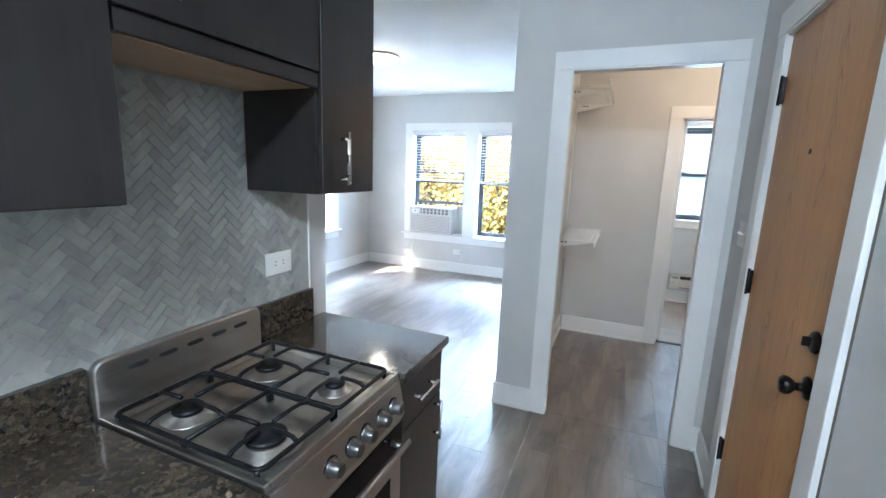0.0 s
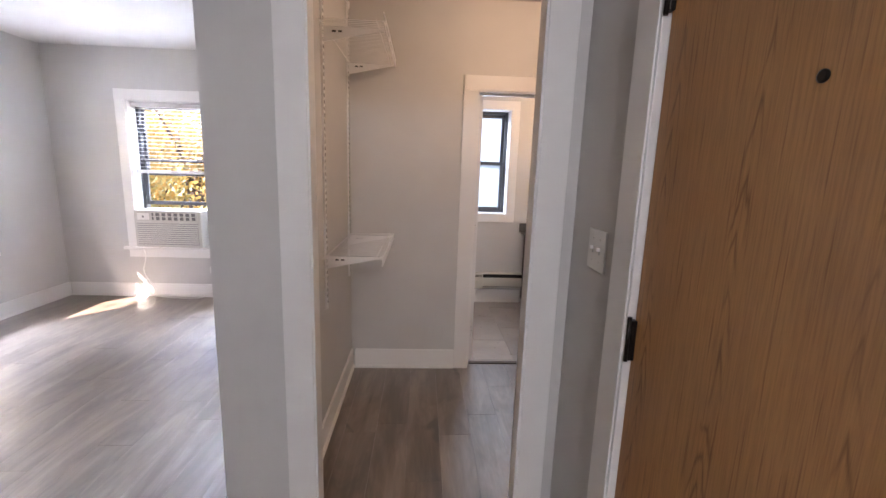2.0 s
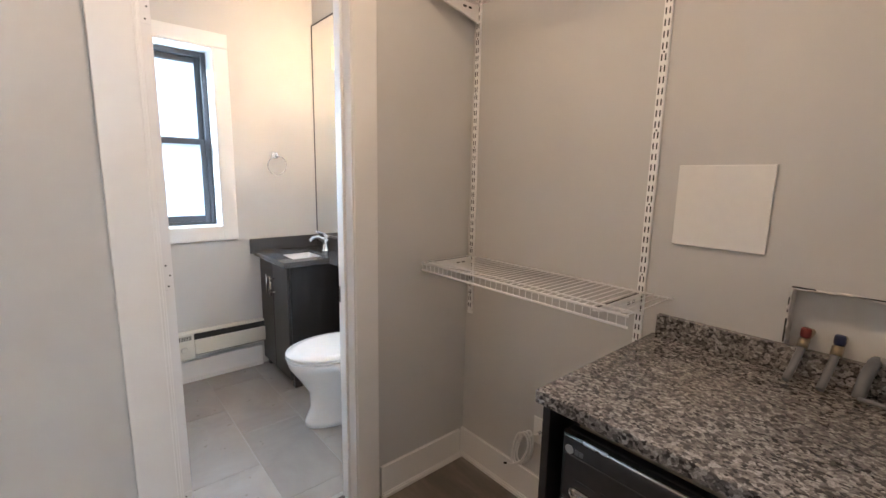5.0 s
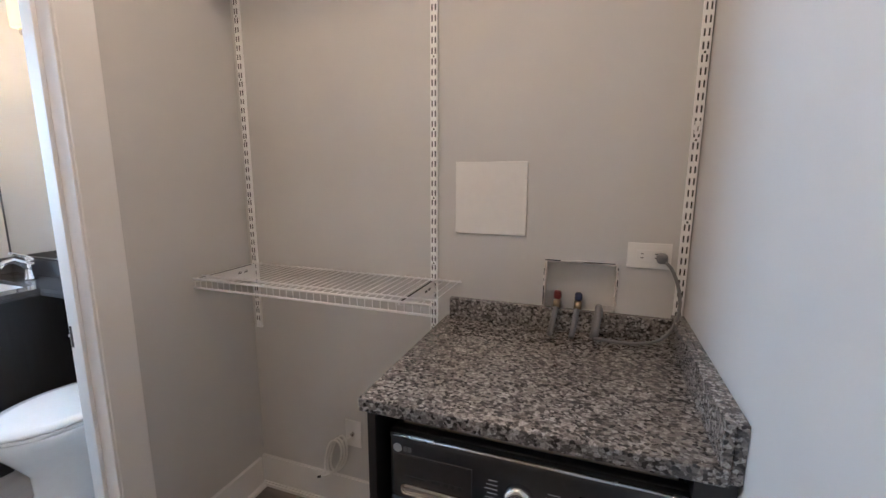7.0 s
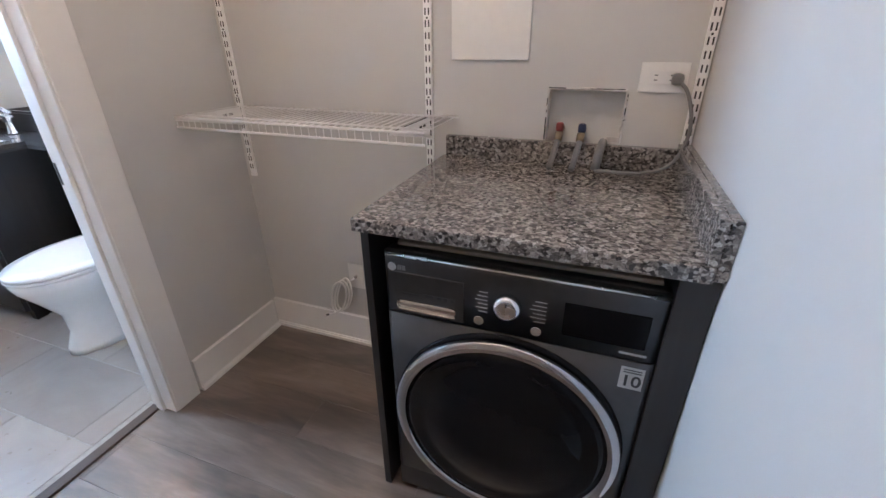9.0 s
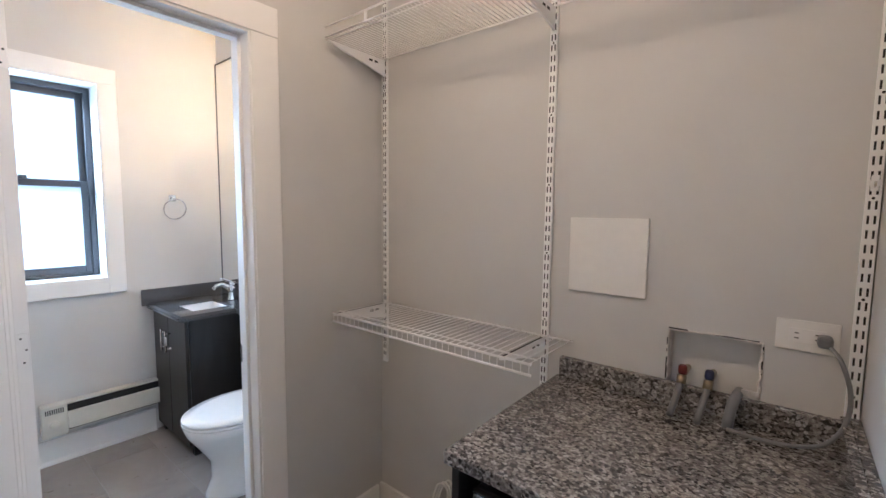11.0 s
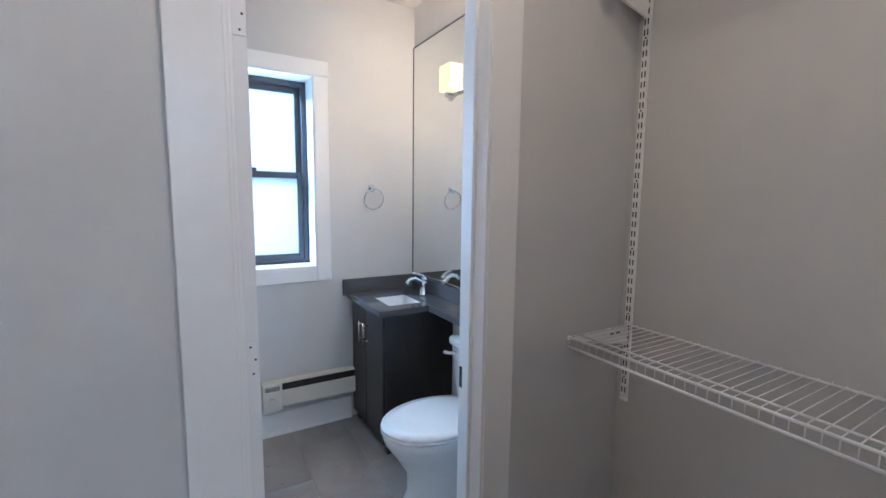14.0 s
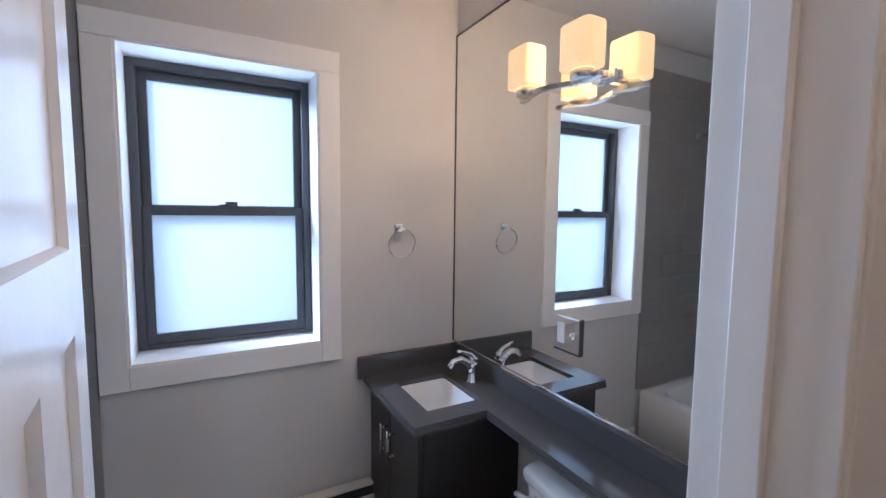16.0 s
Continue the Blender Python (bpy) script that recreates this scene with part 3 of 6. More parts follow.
def living_trim(name, axis, face, d, spans, z0, z1, depth_in=0.13):
    """Casing with stool and apron round one or two windows in a row."""
    ob = thing(name, (0, 0, 0), "white painted window casing with stool and apron", "window trim", kind="structure")

    def b(nm, p0, p1, a, bb, lo, hi, bev=0.0025):
        bm = bmesh.new()
        if axis == "y":
            box(bm, a, face + d * p0, lo, bb, face + d * p1, hi, bevel=bev)
        else:
            box(bm, face + d * p0, a, lo, face + d * p1, bb, hi, bevel=bev)
        part(nm, bm, M_TRIM, ob)
    a0, a1 = spans[0][0], spans[-1][1]
    b("casing_side", 0.0005, 0.019, a0 - 0.1, a0, z0, z1)
    b("casing_side", 0.0005, 0.019, a1, a1 + 0.1, z0, z1)
    b("casing_head", 0.0005, 0.022, a0 - 0.1, a1 + 0.1, z1 + 0.0005, z1 + 0.105)
    for (p, q), (r, s) in zip(spans, spans[1:]):
        b("mullion", 0.0005, 0.019, q, r, z0, z1)
    b("stool", -0.002, 0.05, a0 - 0.14, a1 + 0.14, z0 - 0.03, z0 - 0.0005, 0.006)
    b("apron", 0.0005, 0.018, a0 - 0.1, a1 + 0.1, z0 - 0.115, z0 - 0.031)
    for p, q in spans:
        b("jamb", 0.0, -depth_in, p, p + 0.009, z0, z1, 0.001)
        b("jamb", 0.0, -depth_in, q - 0.009, q, z0, z1, 0.001)
        b("jamb_head", 0.0, -depth_in, p + 0.009, q - 0.009, z1 - 0.009, z1, 0.001)
        b("jamb_sill", 0.0, -depth_in, p + 0.009, q - 0.009, z0, z0 + 0.008, 0.001)
    return ob


living_trim("trim_living_windows", "y", LY, -1, [(-2.915, -2.045), (-1.865, -0.995)], 0.56, 2.09)
living_trim("trim_side_window", "x", LX, 1, [(4.25, 5.12)], 0.62, 2.09)

# threshold between plank and tile
solo("threshold", boxes((0.530, 4.385, -0.004, 1.128, 4.425, 0.008), bevel=0.003), M_THRESH, "dark wooden threshold strip between plank and tile floor", "threshold", kind="structure")

# ---- living room ----


def blind(name, axis, plane, d, a0, a1, top, bottom, group):
    ob = thing(name, (0, 0, 0), "half-lowered white slatted window blind", "window blind", group)

    def place(bm, p0, p1, lo, hi, bev=0.002, a=a0, b=a1):
        if axis == "y":
            return box(bm, a, plane + d * p0, lo, b, plane + d * p1, hi, bevel=bev)
        return box(bm, plane + d * p0, a, lo, plane + d * p1, b, hi, bevel=bev)
    part("head_rail", place(bmesh.new(), -0.03, 0.03, top - 0.045, top), M_TRIM, ob)
    part("bottom_rail", place(bmesh.new(), -0.027, 0.027, bottom - 0.02, bottom + 0.012), M_TRIM, ob)
    me = None
    z = top - 0.06
    while z > bottom + 0.02:
        if me is None:
            bm = bmesh.new()
            rows = []
            for k in range(5):
                u = (k / 4 - 0.5) * 0.05
                rows.append((u, 0.0025 * (1 - (k / 2 - 1) ** 2) + u * 0.03))
            pts = [(u, v) for u, v in rows] + [(u, v - 0.0012) for u, v in rows[::-1]]
            ends = []
            for a in (a0 + 0.004, a1 - 0.004):
                ends.append([(a, plane + d * u, v) if axis == "y" else (plane + d * u, a, v) for u, v in pts])
            loft(bm, ends)
            me = mesh_of("slat", bm, M_TRIM)
        s = new("slat", me)
        s.location.z = z
        s.parent = ob
        z -= 0.040
    for a in (a0 + 0.1, a1 - 0.1):
        bm = bmesh.new()
        q = plane + d * 0.027
        sweep(bm, [(a, q, top - 0.04), (a, q, bottom)] if axis == "y" else [(q, a, top - 0.04), (q, a, bottom)], 0.0012, 5)
        part("cord", bm, M_TRIM, ob)
    return ob


G = "slatted window blinds"
blind("window_blind", "y", LY + 0.075, -1, -2.90, -2.06, 2.075, 1.37, G)
blind("window_blind", "y", LY + 0.075, -1, -1.85, -1.01, 2.075, 1.37, G)
blind("window_blind", "x", LX - 0.075, 1, 4.265, 5.105, 2.075, 1.36, G)

ob = thing("insect_screen", (LX - 0.21, 4.68, 0.65), "grey insect screen outside the lower sash", "window screen")
part("screen_cloth", boxes((LX - 0.213, 4.30, 0.66, LX - 0.212, 5.07, 1.33)), M_SCREEN, ob).visible_shadow = False
for q in ((4.27, 4.30, 0.63, 1.36), (5.07, 5.10, 0.63, 1.36)):
    part("screen_frame", boxes((LX - 0.22, q[0], q[2], LX - 0.205, q[1], q[3])), M_DARKMETAL, ob)


def air_conditioner():
    x0, x1, y0, y1, z0, z1 = -2.875, -2.195, LY - 0.10, LY + 0.21, 0.569, 0.965
    ob = thing("air_conditioner", (-2.53, LY, z0), "off-white window air conditioner in the raised sash", "air conditioner")
    part("housing", boxes((x0, y0 + 0.02, z0, x1, y1, z1), bevel=0.008), M_ACPLASTIC, ob)
    front = part("front_panel", boxes((x0 - 0.004, y0, z0 + 0.004, x1 + 0.004, y0 + 0.03, z1 + 0.002), bevel=0.01), M_ACPLASTIC, ob)
    part("control_panel", boxes((x0 + 0.03, y0 - 0.003, z1 - 0.10, x0 + 0.15, y0 + 0.005, z1 - 0.03), bevel=0.003), M_PLASTIC, front)
    part("button", boxes((x0 + 0.08, y0 - 0.006, z1 - 0.075, x0 + 0.10, y0 + 0.001, z1 - 0.055), bevel=0.002), M_GREYPLASTIC, front)
    part("vent_recess", boxes((x0 + 0.18, y0 - 0.002, z1 - 0.10, x1 - 0.03, y0 + 0.004, z1 - 0.025)), M_GREYPLASTIC, front, "grey air outlet")
    for k in range(8):
        a = x0 + 0.20 + k * (x1 - x0 - 0.25) / 7
        part("louvre", boxes((a, y0 - 0.008, z1 - 0.10, a + 0.02, y0 + 0.003, z1 - 0.025), bevel=0.002), M_ACPLASTIC, front)
    part("louvre_bar", boxes((x0 + 0.18, y0 - 0.009, z1 - 0.066, x1 - 0.03, y0 + 0.002, z1 - 0.058), bevel=0.002), M_ACPLASTIC, front)
    part("intake_recess", boxes((x0 + 0.028, y0 - 0.002, z0 + 0.034, x1 - 0.028, y0 + 0.004, z0 + 0.276)), M_GREYPLASTIC, front, "grey air intake")
    for k in range(11):
        z = z0 + 0.04 + k * 0.022
        part("grille_slat", boxes((x0 + 0.03, y0 - 0.005, z, x1 - 0.03, y0 + 0.004, z + 0.017), bevel=0.002), M_ACPLASTIC, front)
    part("side_filler", boxes((x1 + 0.004, LY + 0.11, z0, -2.06, LY + 0.126, z1 + 0.03), bevel=0.002), M_ACPLASTIC, ob, "white side filler panel")
    bm = bmesh.new()
    pts = []
    for k in range(16):
        u = k / 15
        pts.append((-2.88 + 0.10 * u + 0.03 * math.sin(u * 9), LY - 0.035 - 0.02 * math.sin(u * 3.1), 0.575 - 0.56 * u))
    for k in range(20):
        u = k / 19
        pts.append((-2.78 + 0.72 * u, LY - 0.04 - 0.055 * math.sin(u * 3.14), 0.008 + 0.14 * max(0, (u - 0.7) / 0.3) ** 1.5))
    pts += [(-2.03, LY - 0.05, 0.20), (-2.02, LY - 0.04, 0.27), (-2.06, LY - 0.035, 0.31)]
    sweep(bm, pts, 0.0045, 8)
    part("power_cord", bm, M_PLASTIC, ob, "white power cord")
    part("plug", boxes((-2.09, LY - 0.05, 0.285, -2.045, LY - 0.012, 0.335), bevel=0.008), M_PLASTIC, ob)


air_conditioner()


def outlet(name, axis, face, d, a, z, w=0.075, h=0.118, gangs=1, kind="outlet", label="white wall outlet", sockets=True):
    ob = thing(name, (0, 0, 0), label, "outlet" if kind == "outlet" else "light switch")

    def b(p0, p1, a0, a1, lo, hi, bev=0.001):
        bm = bmesh.new()
        if axis == "y":
            return box(bm, a0, face + d * p0, lo, a1, face + d * p1, hi, bevel=bev)
        return box(bm, face + d * p0, a0, lo, face + d * p1, a1, hi, bevel=bev)
    part("cover_plate", b(0.0006, 0.006, a - w / 2, a + w / 2, z - h / 2, z + h / 2, 0.002), M_PLASTIC, ob)
    wide = w > h
    for g in range(gangs):
        o = a + (g - (gangs - 1) / 2) * 0.046
        if kind == "outlet" and sockets:
            face_p = part("receptacle", b(0.003, 0.0075, o - (0.034 if wide else 0.017), o + (0.034 if wide else 0.017), z - (0.017 if wide else 0.034), z + (0.017 if wide else 0.034)), M_TRIM, ob)
            for s in (-0.019, 0.019):
                for e in (-0.006, 0.006):
                    p, q = (o + s, z + e) if wide else (o + e, z + s)
                    part("slot", b(0.0065, 0.0079, p - (0.004 if wide else 0.0012), p + (0.004 if wide else 0.0012), q - (0.0012 if wide else 0.004), q + (0.0012 if wide else 0.004), 0), M_DARKSLOT, face_p)
        elif kind == "switch":
            part("switch_slot", b(0.004, 0.0066, o - 0.004, o + 0.004, z - 0.010, z + 0.010, 0), M_PRINT, ob)
            part("toggle", b(0.005, 0.017, o - 0.0035, o + 0.0035, z + 0.000, z + 0.010, 0.001), M_PLASTIC, ob)
            for e in (-0.032, 0.032):
                part("screw", b(0.005, 0.0068, o - 0.002, o + 0.002, z + e - 0.002, z + e + 0.002, 0), M_NICKEL, ob)
    return ob


outlet("wall_outlet", "y", LY, -1, -2.12, 0.31, 0.118, 0.075, label="white wall outlet below the windows")
outlet("wall_outlet", "x", LX, 1, 3.94, 0.33, 0.118, 0.075, label="white wall outlet above the baseboard")


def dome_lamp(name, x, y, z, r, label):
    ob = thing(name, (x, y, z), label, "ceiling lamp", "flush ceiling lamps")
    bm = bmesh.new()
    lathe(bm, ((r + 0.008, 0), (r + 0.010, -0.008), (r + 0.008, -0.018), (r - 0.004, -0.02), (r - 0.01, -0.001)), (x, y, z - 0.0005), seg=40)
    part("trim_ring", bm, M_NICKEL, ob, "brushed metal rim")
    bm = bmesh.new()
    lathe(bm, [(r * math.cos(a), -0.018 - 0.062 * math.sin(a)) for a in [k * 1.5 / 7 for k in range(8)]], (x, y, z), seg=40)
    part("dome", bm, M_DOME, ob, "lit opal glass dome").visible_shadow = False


dome_lamp("ceiling_lamp", -2.2, 3.92, CEIL, 0.165, "lit flush ceiling lamp with opal glass dome")
# unseen dome added to go with the kitchen fill light
dome_lamp("ceiling_lamp", 0.15, -0.95, CEIL, 0.15, "added unseen ceiling lamp that fills the kitchen with light")
dome_lamp("ceiling_lamp", 0.74, 3.55, CEIL, 0.06, "lit flush ceiling lamp in the closet")

# ---- kitchen ----
CT = 0.915


def slab(name, mat, label, *rects):
    return solo(name, boxes(*rects, bevel=0.004), mat, label, "worktop")


slab("kitchen_worktop", M_GRANITEK, "dark polished granite worktop past the stove", (KX + 0.001, 1.128, CT - 0.03, -0.415, 1.476, CT))
slab("kitchen_worktop", M_GRANITEK, "brown speckled granite worktop before the stove", (KX + 0.001, -1.2, CT - 0.03, -0.415, 0.596, CT))
solo("granite_upstand", boxes((KX + 0.001, 1.10, CT + 0.001, KX + 0.021, 1.395, CT + 0.125), bevel=0.002), M_GRANITEK, "brown granite upstand on the worktop", "upstand")
solo("granite_upstand", boxes((KX + 0.001, -1.2, CT + 0.001, KX + 0.021, 0.602, CT + 0.125), bevel=0.002), M_GRANITEK, "brown granite upstand behind the near worktop", "upstand")


def bar_handle(parent, p, q, off, r=0.0055, reach=0.03):
    """A bar pull between p and q, standing off along off."""
    p, q, off = Vector(p), Vector(q), Vector(off)
    d = (q - p).normalized()
    h = part("handle", sweep(bmesh.new(), [p + off * reach - d * 0.02, q + off * reach + d * 0.02], r, 10), M_NICKEL, parent, "brushed nickel bar handle")
    for s in (p, q):
        part("handle_post", sweep(bmesh.new(), [s - off * 0.001, s + off * reach], r * 0.8, 8), M_NICKEL, h)


def base_cabinet(y0, y1, drawers=True, seen=True):
    ob = thing("base_cabinet", (-0.72, (y0 + y1) / 2, 0), "dark espresso wooden base cabinet under the granite worktop", "cabinet", "espresso base cabinets")
    part("body", boxes((KX + 0.002, y0, 0.10, -0.459, y1, CT - 0.031), bevel=0.0015), M_ESPRESSO, ob)
    part("toe_kick", boxes((KX + 0.05, y0, 0.0, -0.52, y1, 0.10)), M_ESPRESSO, ob)
    dr = part("drawer_front", boxes((-0.458, y0 + 0.003, 0.70, -0.439, y1 - 0.003, CT - 0.045), bevel=0.002), M_ESPRESSO, ob)
    m = (y0 + y1) / 2
    bar_handle(dr, (-0.440, m - 0.055, 0.785), (-0.440, m + 0.055, 0.785), (1, 0, 0))
    door = part("door", boxes((-0.458, y0 + 0.003, 0.105, -0.439, y1 - 0.003, 0.694), bevel=0.002), M_ESPRESSO, ob)
    bar_handle(door, (-0.440, y1 - 0.06, 0.555), (-0.440, y1 - 0.06, 0.67), (1, 0, 0))


base_cabinet(1.131, 1.468)
base_cabinet(0.05, 0.594)
base_cabinet(-0.55, 0.047)
base_cabinet(-1.15, -0.553)


def wall_cabinet(y0, y1, z0, z1, label, handle=None, ply=False):
    ob = thing("wall_cabinet", (-0.8, (y0 + y1) / 2, z0), label, "cabinet", "espresso wall cabinets")
    part("body", boxes((KX + 0.012, y0, z0, -0.705, y1, z1), bevel=0.0015), M_ESPRESSO, ob)
    door = part("door", boxes((-0.704, y0 + 0.002, z0 + 0.003 + (0.035 if ply else 0), -0.685, y1 - 0.002, z1 - 0.003), bevel=0.002), M_ESPRESSO, ob)
    if ply:
        part("underside", boxes((KX + 0.014, y0 + 0.004, z0 - 0.004, -0.722, y1 - 0.004, z0 - 0.0005)), M_PLY, ob, "raw light plywood underside")
        part("light_rail", boxes((-0.7035, y0 + 0.002, z0 - 0.004, -0.690, y1 - 0.002, z0 + 0.032), bevel=0.001), M_ESPRESSO, ob)
    if handle:
        bar_handle(door, handle[0], handle[1], (1, 0, 0))


wall_cabinet(1.098, 1.372, 1.438, 2.35, "dark espresso wall cabinet with a bar handle", ((-0.686, 1.19, 1.485), (-0.686, 1.19, 1.605)))
wall_cabinet(0.562, 1.094, 1.741, 2.35, "short dark wall cabinet with plywood underside above the stove", ((-0.686, 0.66, 1.83), (-0.686, 0.66, 1.95)), True)
wall_cabinet(-0.05, 0.558, 1.438, 2.35, "dark espresso wall cabinet beside the stove cabinet")
wall_cabinet(-0.65, -0.054, 1.438, 2.35, "dark espresso wall cabinet above the near worktop")


def stove():
    y0, y1, xb, xf = 0.600, 1.124, -0.950, -0.436
    zt = 0.922
    m = (y0 + y1) / 2
    ob = thing("gas_stove", (-0.70, m, 0), "stainless steel gas stove with four burners and black grates", "stove")
    part("body", boxes((xb, y0, 0.03, xf - 0.02, y1, 0.885), bevel=0.003), M_BLACKIRON, ob)
    # cooktop tray with raised rim
    tray = part("cooktop", boxes((xb, y0, 0.886, xf, y1, 0.902)), M_STEEL, ob)
    for r in ((xb, y0, 0.902, xf, y0 + 0.018, zt), (xb, y1 - 0.018, 0.902, xf, y1, zt), (xf - 0.02, y0 + 0.018, 0.902, xf, y1 - 0.018, zt), (xb, y0 + 0.018, 0.902, xb + 0.03, y1 - 0.018, zt)):
        part("rim", boxes(r, bevel=0.004), M_STEEL, tray)
    # back guard with vent slots
    ga, gb, gz0, gz1, gr = y0 + 0.001, y1 - 0.028, 0.89, 1.058, 0.030

    def guard_ring(x, m):
        pts = [(ga + m, gz0), (gb - m, gz0)]
        for cy_, a0 in ((gb - gr, 0), (ga + gr, 90)):
            pts += [(cy_ + (gr - m) * math.cos(radians(a0 + k * 15)), gz1 - gr + (gr - m) * math.sin(radians(a0 + k * 15))) for k in range(7)]
        return [(x, y, z) for y, z in pts]
    bm = loft(bmesh.new(), [guard_ring(xb - 0.018, 0.003), guard_ring(xb - 0.015, 0.0), guard_ring(xb - 0.002, 0.0), guard_ring(xb + 0.002, 0.0015), guard_ring(xb + 0.004, 0.005)])
    for f in bm.faces:
        f.smooth = False
    g = part("back_guard", bm, M_STEEL, ob)
    for k in range(5):
        c = y0 + 0.10 + k * 0.078
        bm = bmesh.new()
        n = 12
        pts = [(c + 0.026 * (1 if math.cos(a) > 0 else -1) * (abs(math.cos(a)) ** 0.5), 1.018 + 0.0065 * math.sin(a)) for a in [i * math.tau / n for i in range(n)]]
        loft(bm, [[(xb + 0.002, p, q) for p, q in pts], [(xb + 0.0052, p, q) for p, q in pts]])
        part("vent_slot", bm, M_DARKSLOT, g)
    # sloped control panel
    bm = bmesh.new()
    prof = [(xf - 0.012, 0.899), (xf + 0.004, 0.895), (xf + 0.022, 0.800), (xf + 0.018, 0.782), (xf - 0.02, 0.782), (xf - 0.02, 0.884)]
    loft(bm, [[(x, y, z) for x, z in prof] for y in (y0, y1)])
    for f in bm.faces:
        f.smooth = False
    part("control_panel", bm, M_STEEL, ob)
    for c in (0.783, 0.862, 0.925, 1.000, 1.068):
        bm = bmesh.new()
        lathe(bm, ((0.024, 0.0), (0.024, 0.008), (0.019, 0.010), (0.0175, 0.030), (0.015, 0.033)), (xf + 0.010, c, 0.842), "x", 20)
        k = part("knob", bm, M_KNOB, ob, "dark steel burner knob")
        bm = bmesh.new()
        lathe(bm, ((0.027, -0.002), (0.027, 0.005)), (xf + 0.009, c, 0.842), "x", 20)
        part("bezel", bm, M_BLACKIRON, k)
    d = part("oven_door", boxes((xf - 0.019, y0 + 0.003, 0.20, xf + 0.015, y1 - 0.003, 0.775), bevel=0.004), M_STEEL, ob)
    part("oven_window", boxes((xf + 0.0145, y0 + 0.07, 0.30, xf + 0.017, y1 - 0.07, 0.62), bevel=0.001), M_BLACKGLASS, d)
    part("door_trim", boxes((xf + 0.0145, y0 + 0.006, 0.68, xf + 0.018, y1 - 0.006, 0.772), bevel=0.001), M_BLACKGLASS, d)
    h = part("oven_handle", sweep(bmesh.new(), [(xf + 0.058, y0 + 0.04, 0.735), (xf + 0.058, y1 - 0.04, 0.735)], 0.011, 12), M_STEEL, d)
    for y in (y0 + 0.07, y1 - 0.07):
        part("handle_post", sweep(bmesh.new(), [(xf + 0.016, y, 0.735), (xf + 0.058, y, 0.735)], 0.008, 8), M_STEEL, h)
    part("drawer", boxes((xf - 0.019, y0 + 0.003, 0.05, xf + 0.013, y1 - 0.003, 0.192), bevel=0.004), M_STEEL, ob)
    burners = [(-0.805, 0.722, 0.036), (-0.553, 0.722, 0.046), (-0.805, 0.985, 0.040), (-0.563, 0.985, 0.028)]
    for x, y, r in burners:
        bm = bmesh.new()
        lathe(bm, ((r * 1.75, 0.0), (r * 1.7, 0.003), (r * 1.2, 0.006), (r * 1.1, 0.014), (r * 0.95, 0.015)), (x, y, 0.902), seg=28)
        b = part("burner", bm, M_STEEL, ob, "steel burner bowl")
        bm = bmesh.new()
        lathe(bm, ((r * 0.95, 0.0), (r, 0.003), (r, 0.008), (r * 0.85, 0.013), (r * 0.3, 0.014)), (x, y, 0.9172), seg=28)
        part("burner_cap", bm, M_BLACKIRON, b, "black burner cap")
    # grates: outer ring, cross rods and fingers
    zg = 0.944
    for c0, c1 in ((y0 + 0.018, m - 0.004), (m + 0.004, y1 - 0.018)):
        bm = bmesh.new()
        xa, xz, rr = xb + 0.035, xf - 0.028, 0.0060
        ring = []
        for cx, cy, a0 in ((xz - 0.02, c1 - 0.02, 0), (xa + 0.02, c1 - 0.02, 90), (xa + 0.02, c0 + 0.02, 180), (xz - 0.02, c0 + 0.02, 270)):
            for k in range(4):
                a = radians(a0 + k * 30)
                ring.append((cx + 0.02 * math.cos(a), cy + 0.02 * math.sin(a), zg - 0.012))
        sweep(bm, ring, rr, 8, closed=True)
        for x, y, r in burners:
            if not c0 < y < c1:
                continue
            for sx, sy in ((1, 0), (-1, 0), (0, 1), (0, -1)):
                if sx:
                    ex = xz if (sx > 0 and x > -0.68) else xa if (sx < 0 and x < -0.68) else -0.68
                    far = (ex, y, zg - 0.012)
                else:
                    far = (x, c1 if sy > 0 else c0, zg - 0.012)
                near = (x + sx * 0.022, y + sy * 0.022, zg)
                mid = (near[0] + (far[0] - near[0]) * 0.55, near[1] + (far[1] - near[1]) * 0.55, zg)
                kn = (near[0] + (far[0] - near[0]) * 0.8, near[1] + (far[1] - near[1]) * 0.8, zg - 0.003)
                sweep(bm, [near, mid, kn, far], rr * 0.9, 7)
        sweep(bm, [(-0.68, c0, zg - 0.012), (-0.68, c1, zg - 0.012)], rr, 7)
        for x in (xa + 0.01, xz - 0.01, -0.68):
            for y in (c0 + 0.001, c1 - 0.001):
                sweep(bm, [(x, y, zg - 0.012), (x, y, 0.9025)], rr, 7)
        part("grate", bm, M_BLACKIRON, ob, "black enamelled grate")
    for x in (-0.90, -0.50):
        for y in (y0 + 0.04, y1 - 0.04):
            part("foot", sweep(bmesh.new(), [(x, y, 0), (x, y, 0.032)], 0.015, 10), M_BLACKIRON, ob)


stove()
outlet("wall_outlet", "x", KX + 0.006, 1, 1.225, 1.175, 0.122, 0.080, label="white outlet on the marble backsplash")


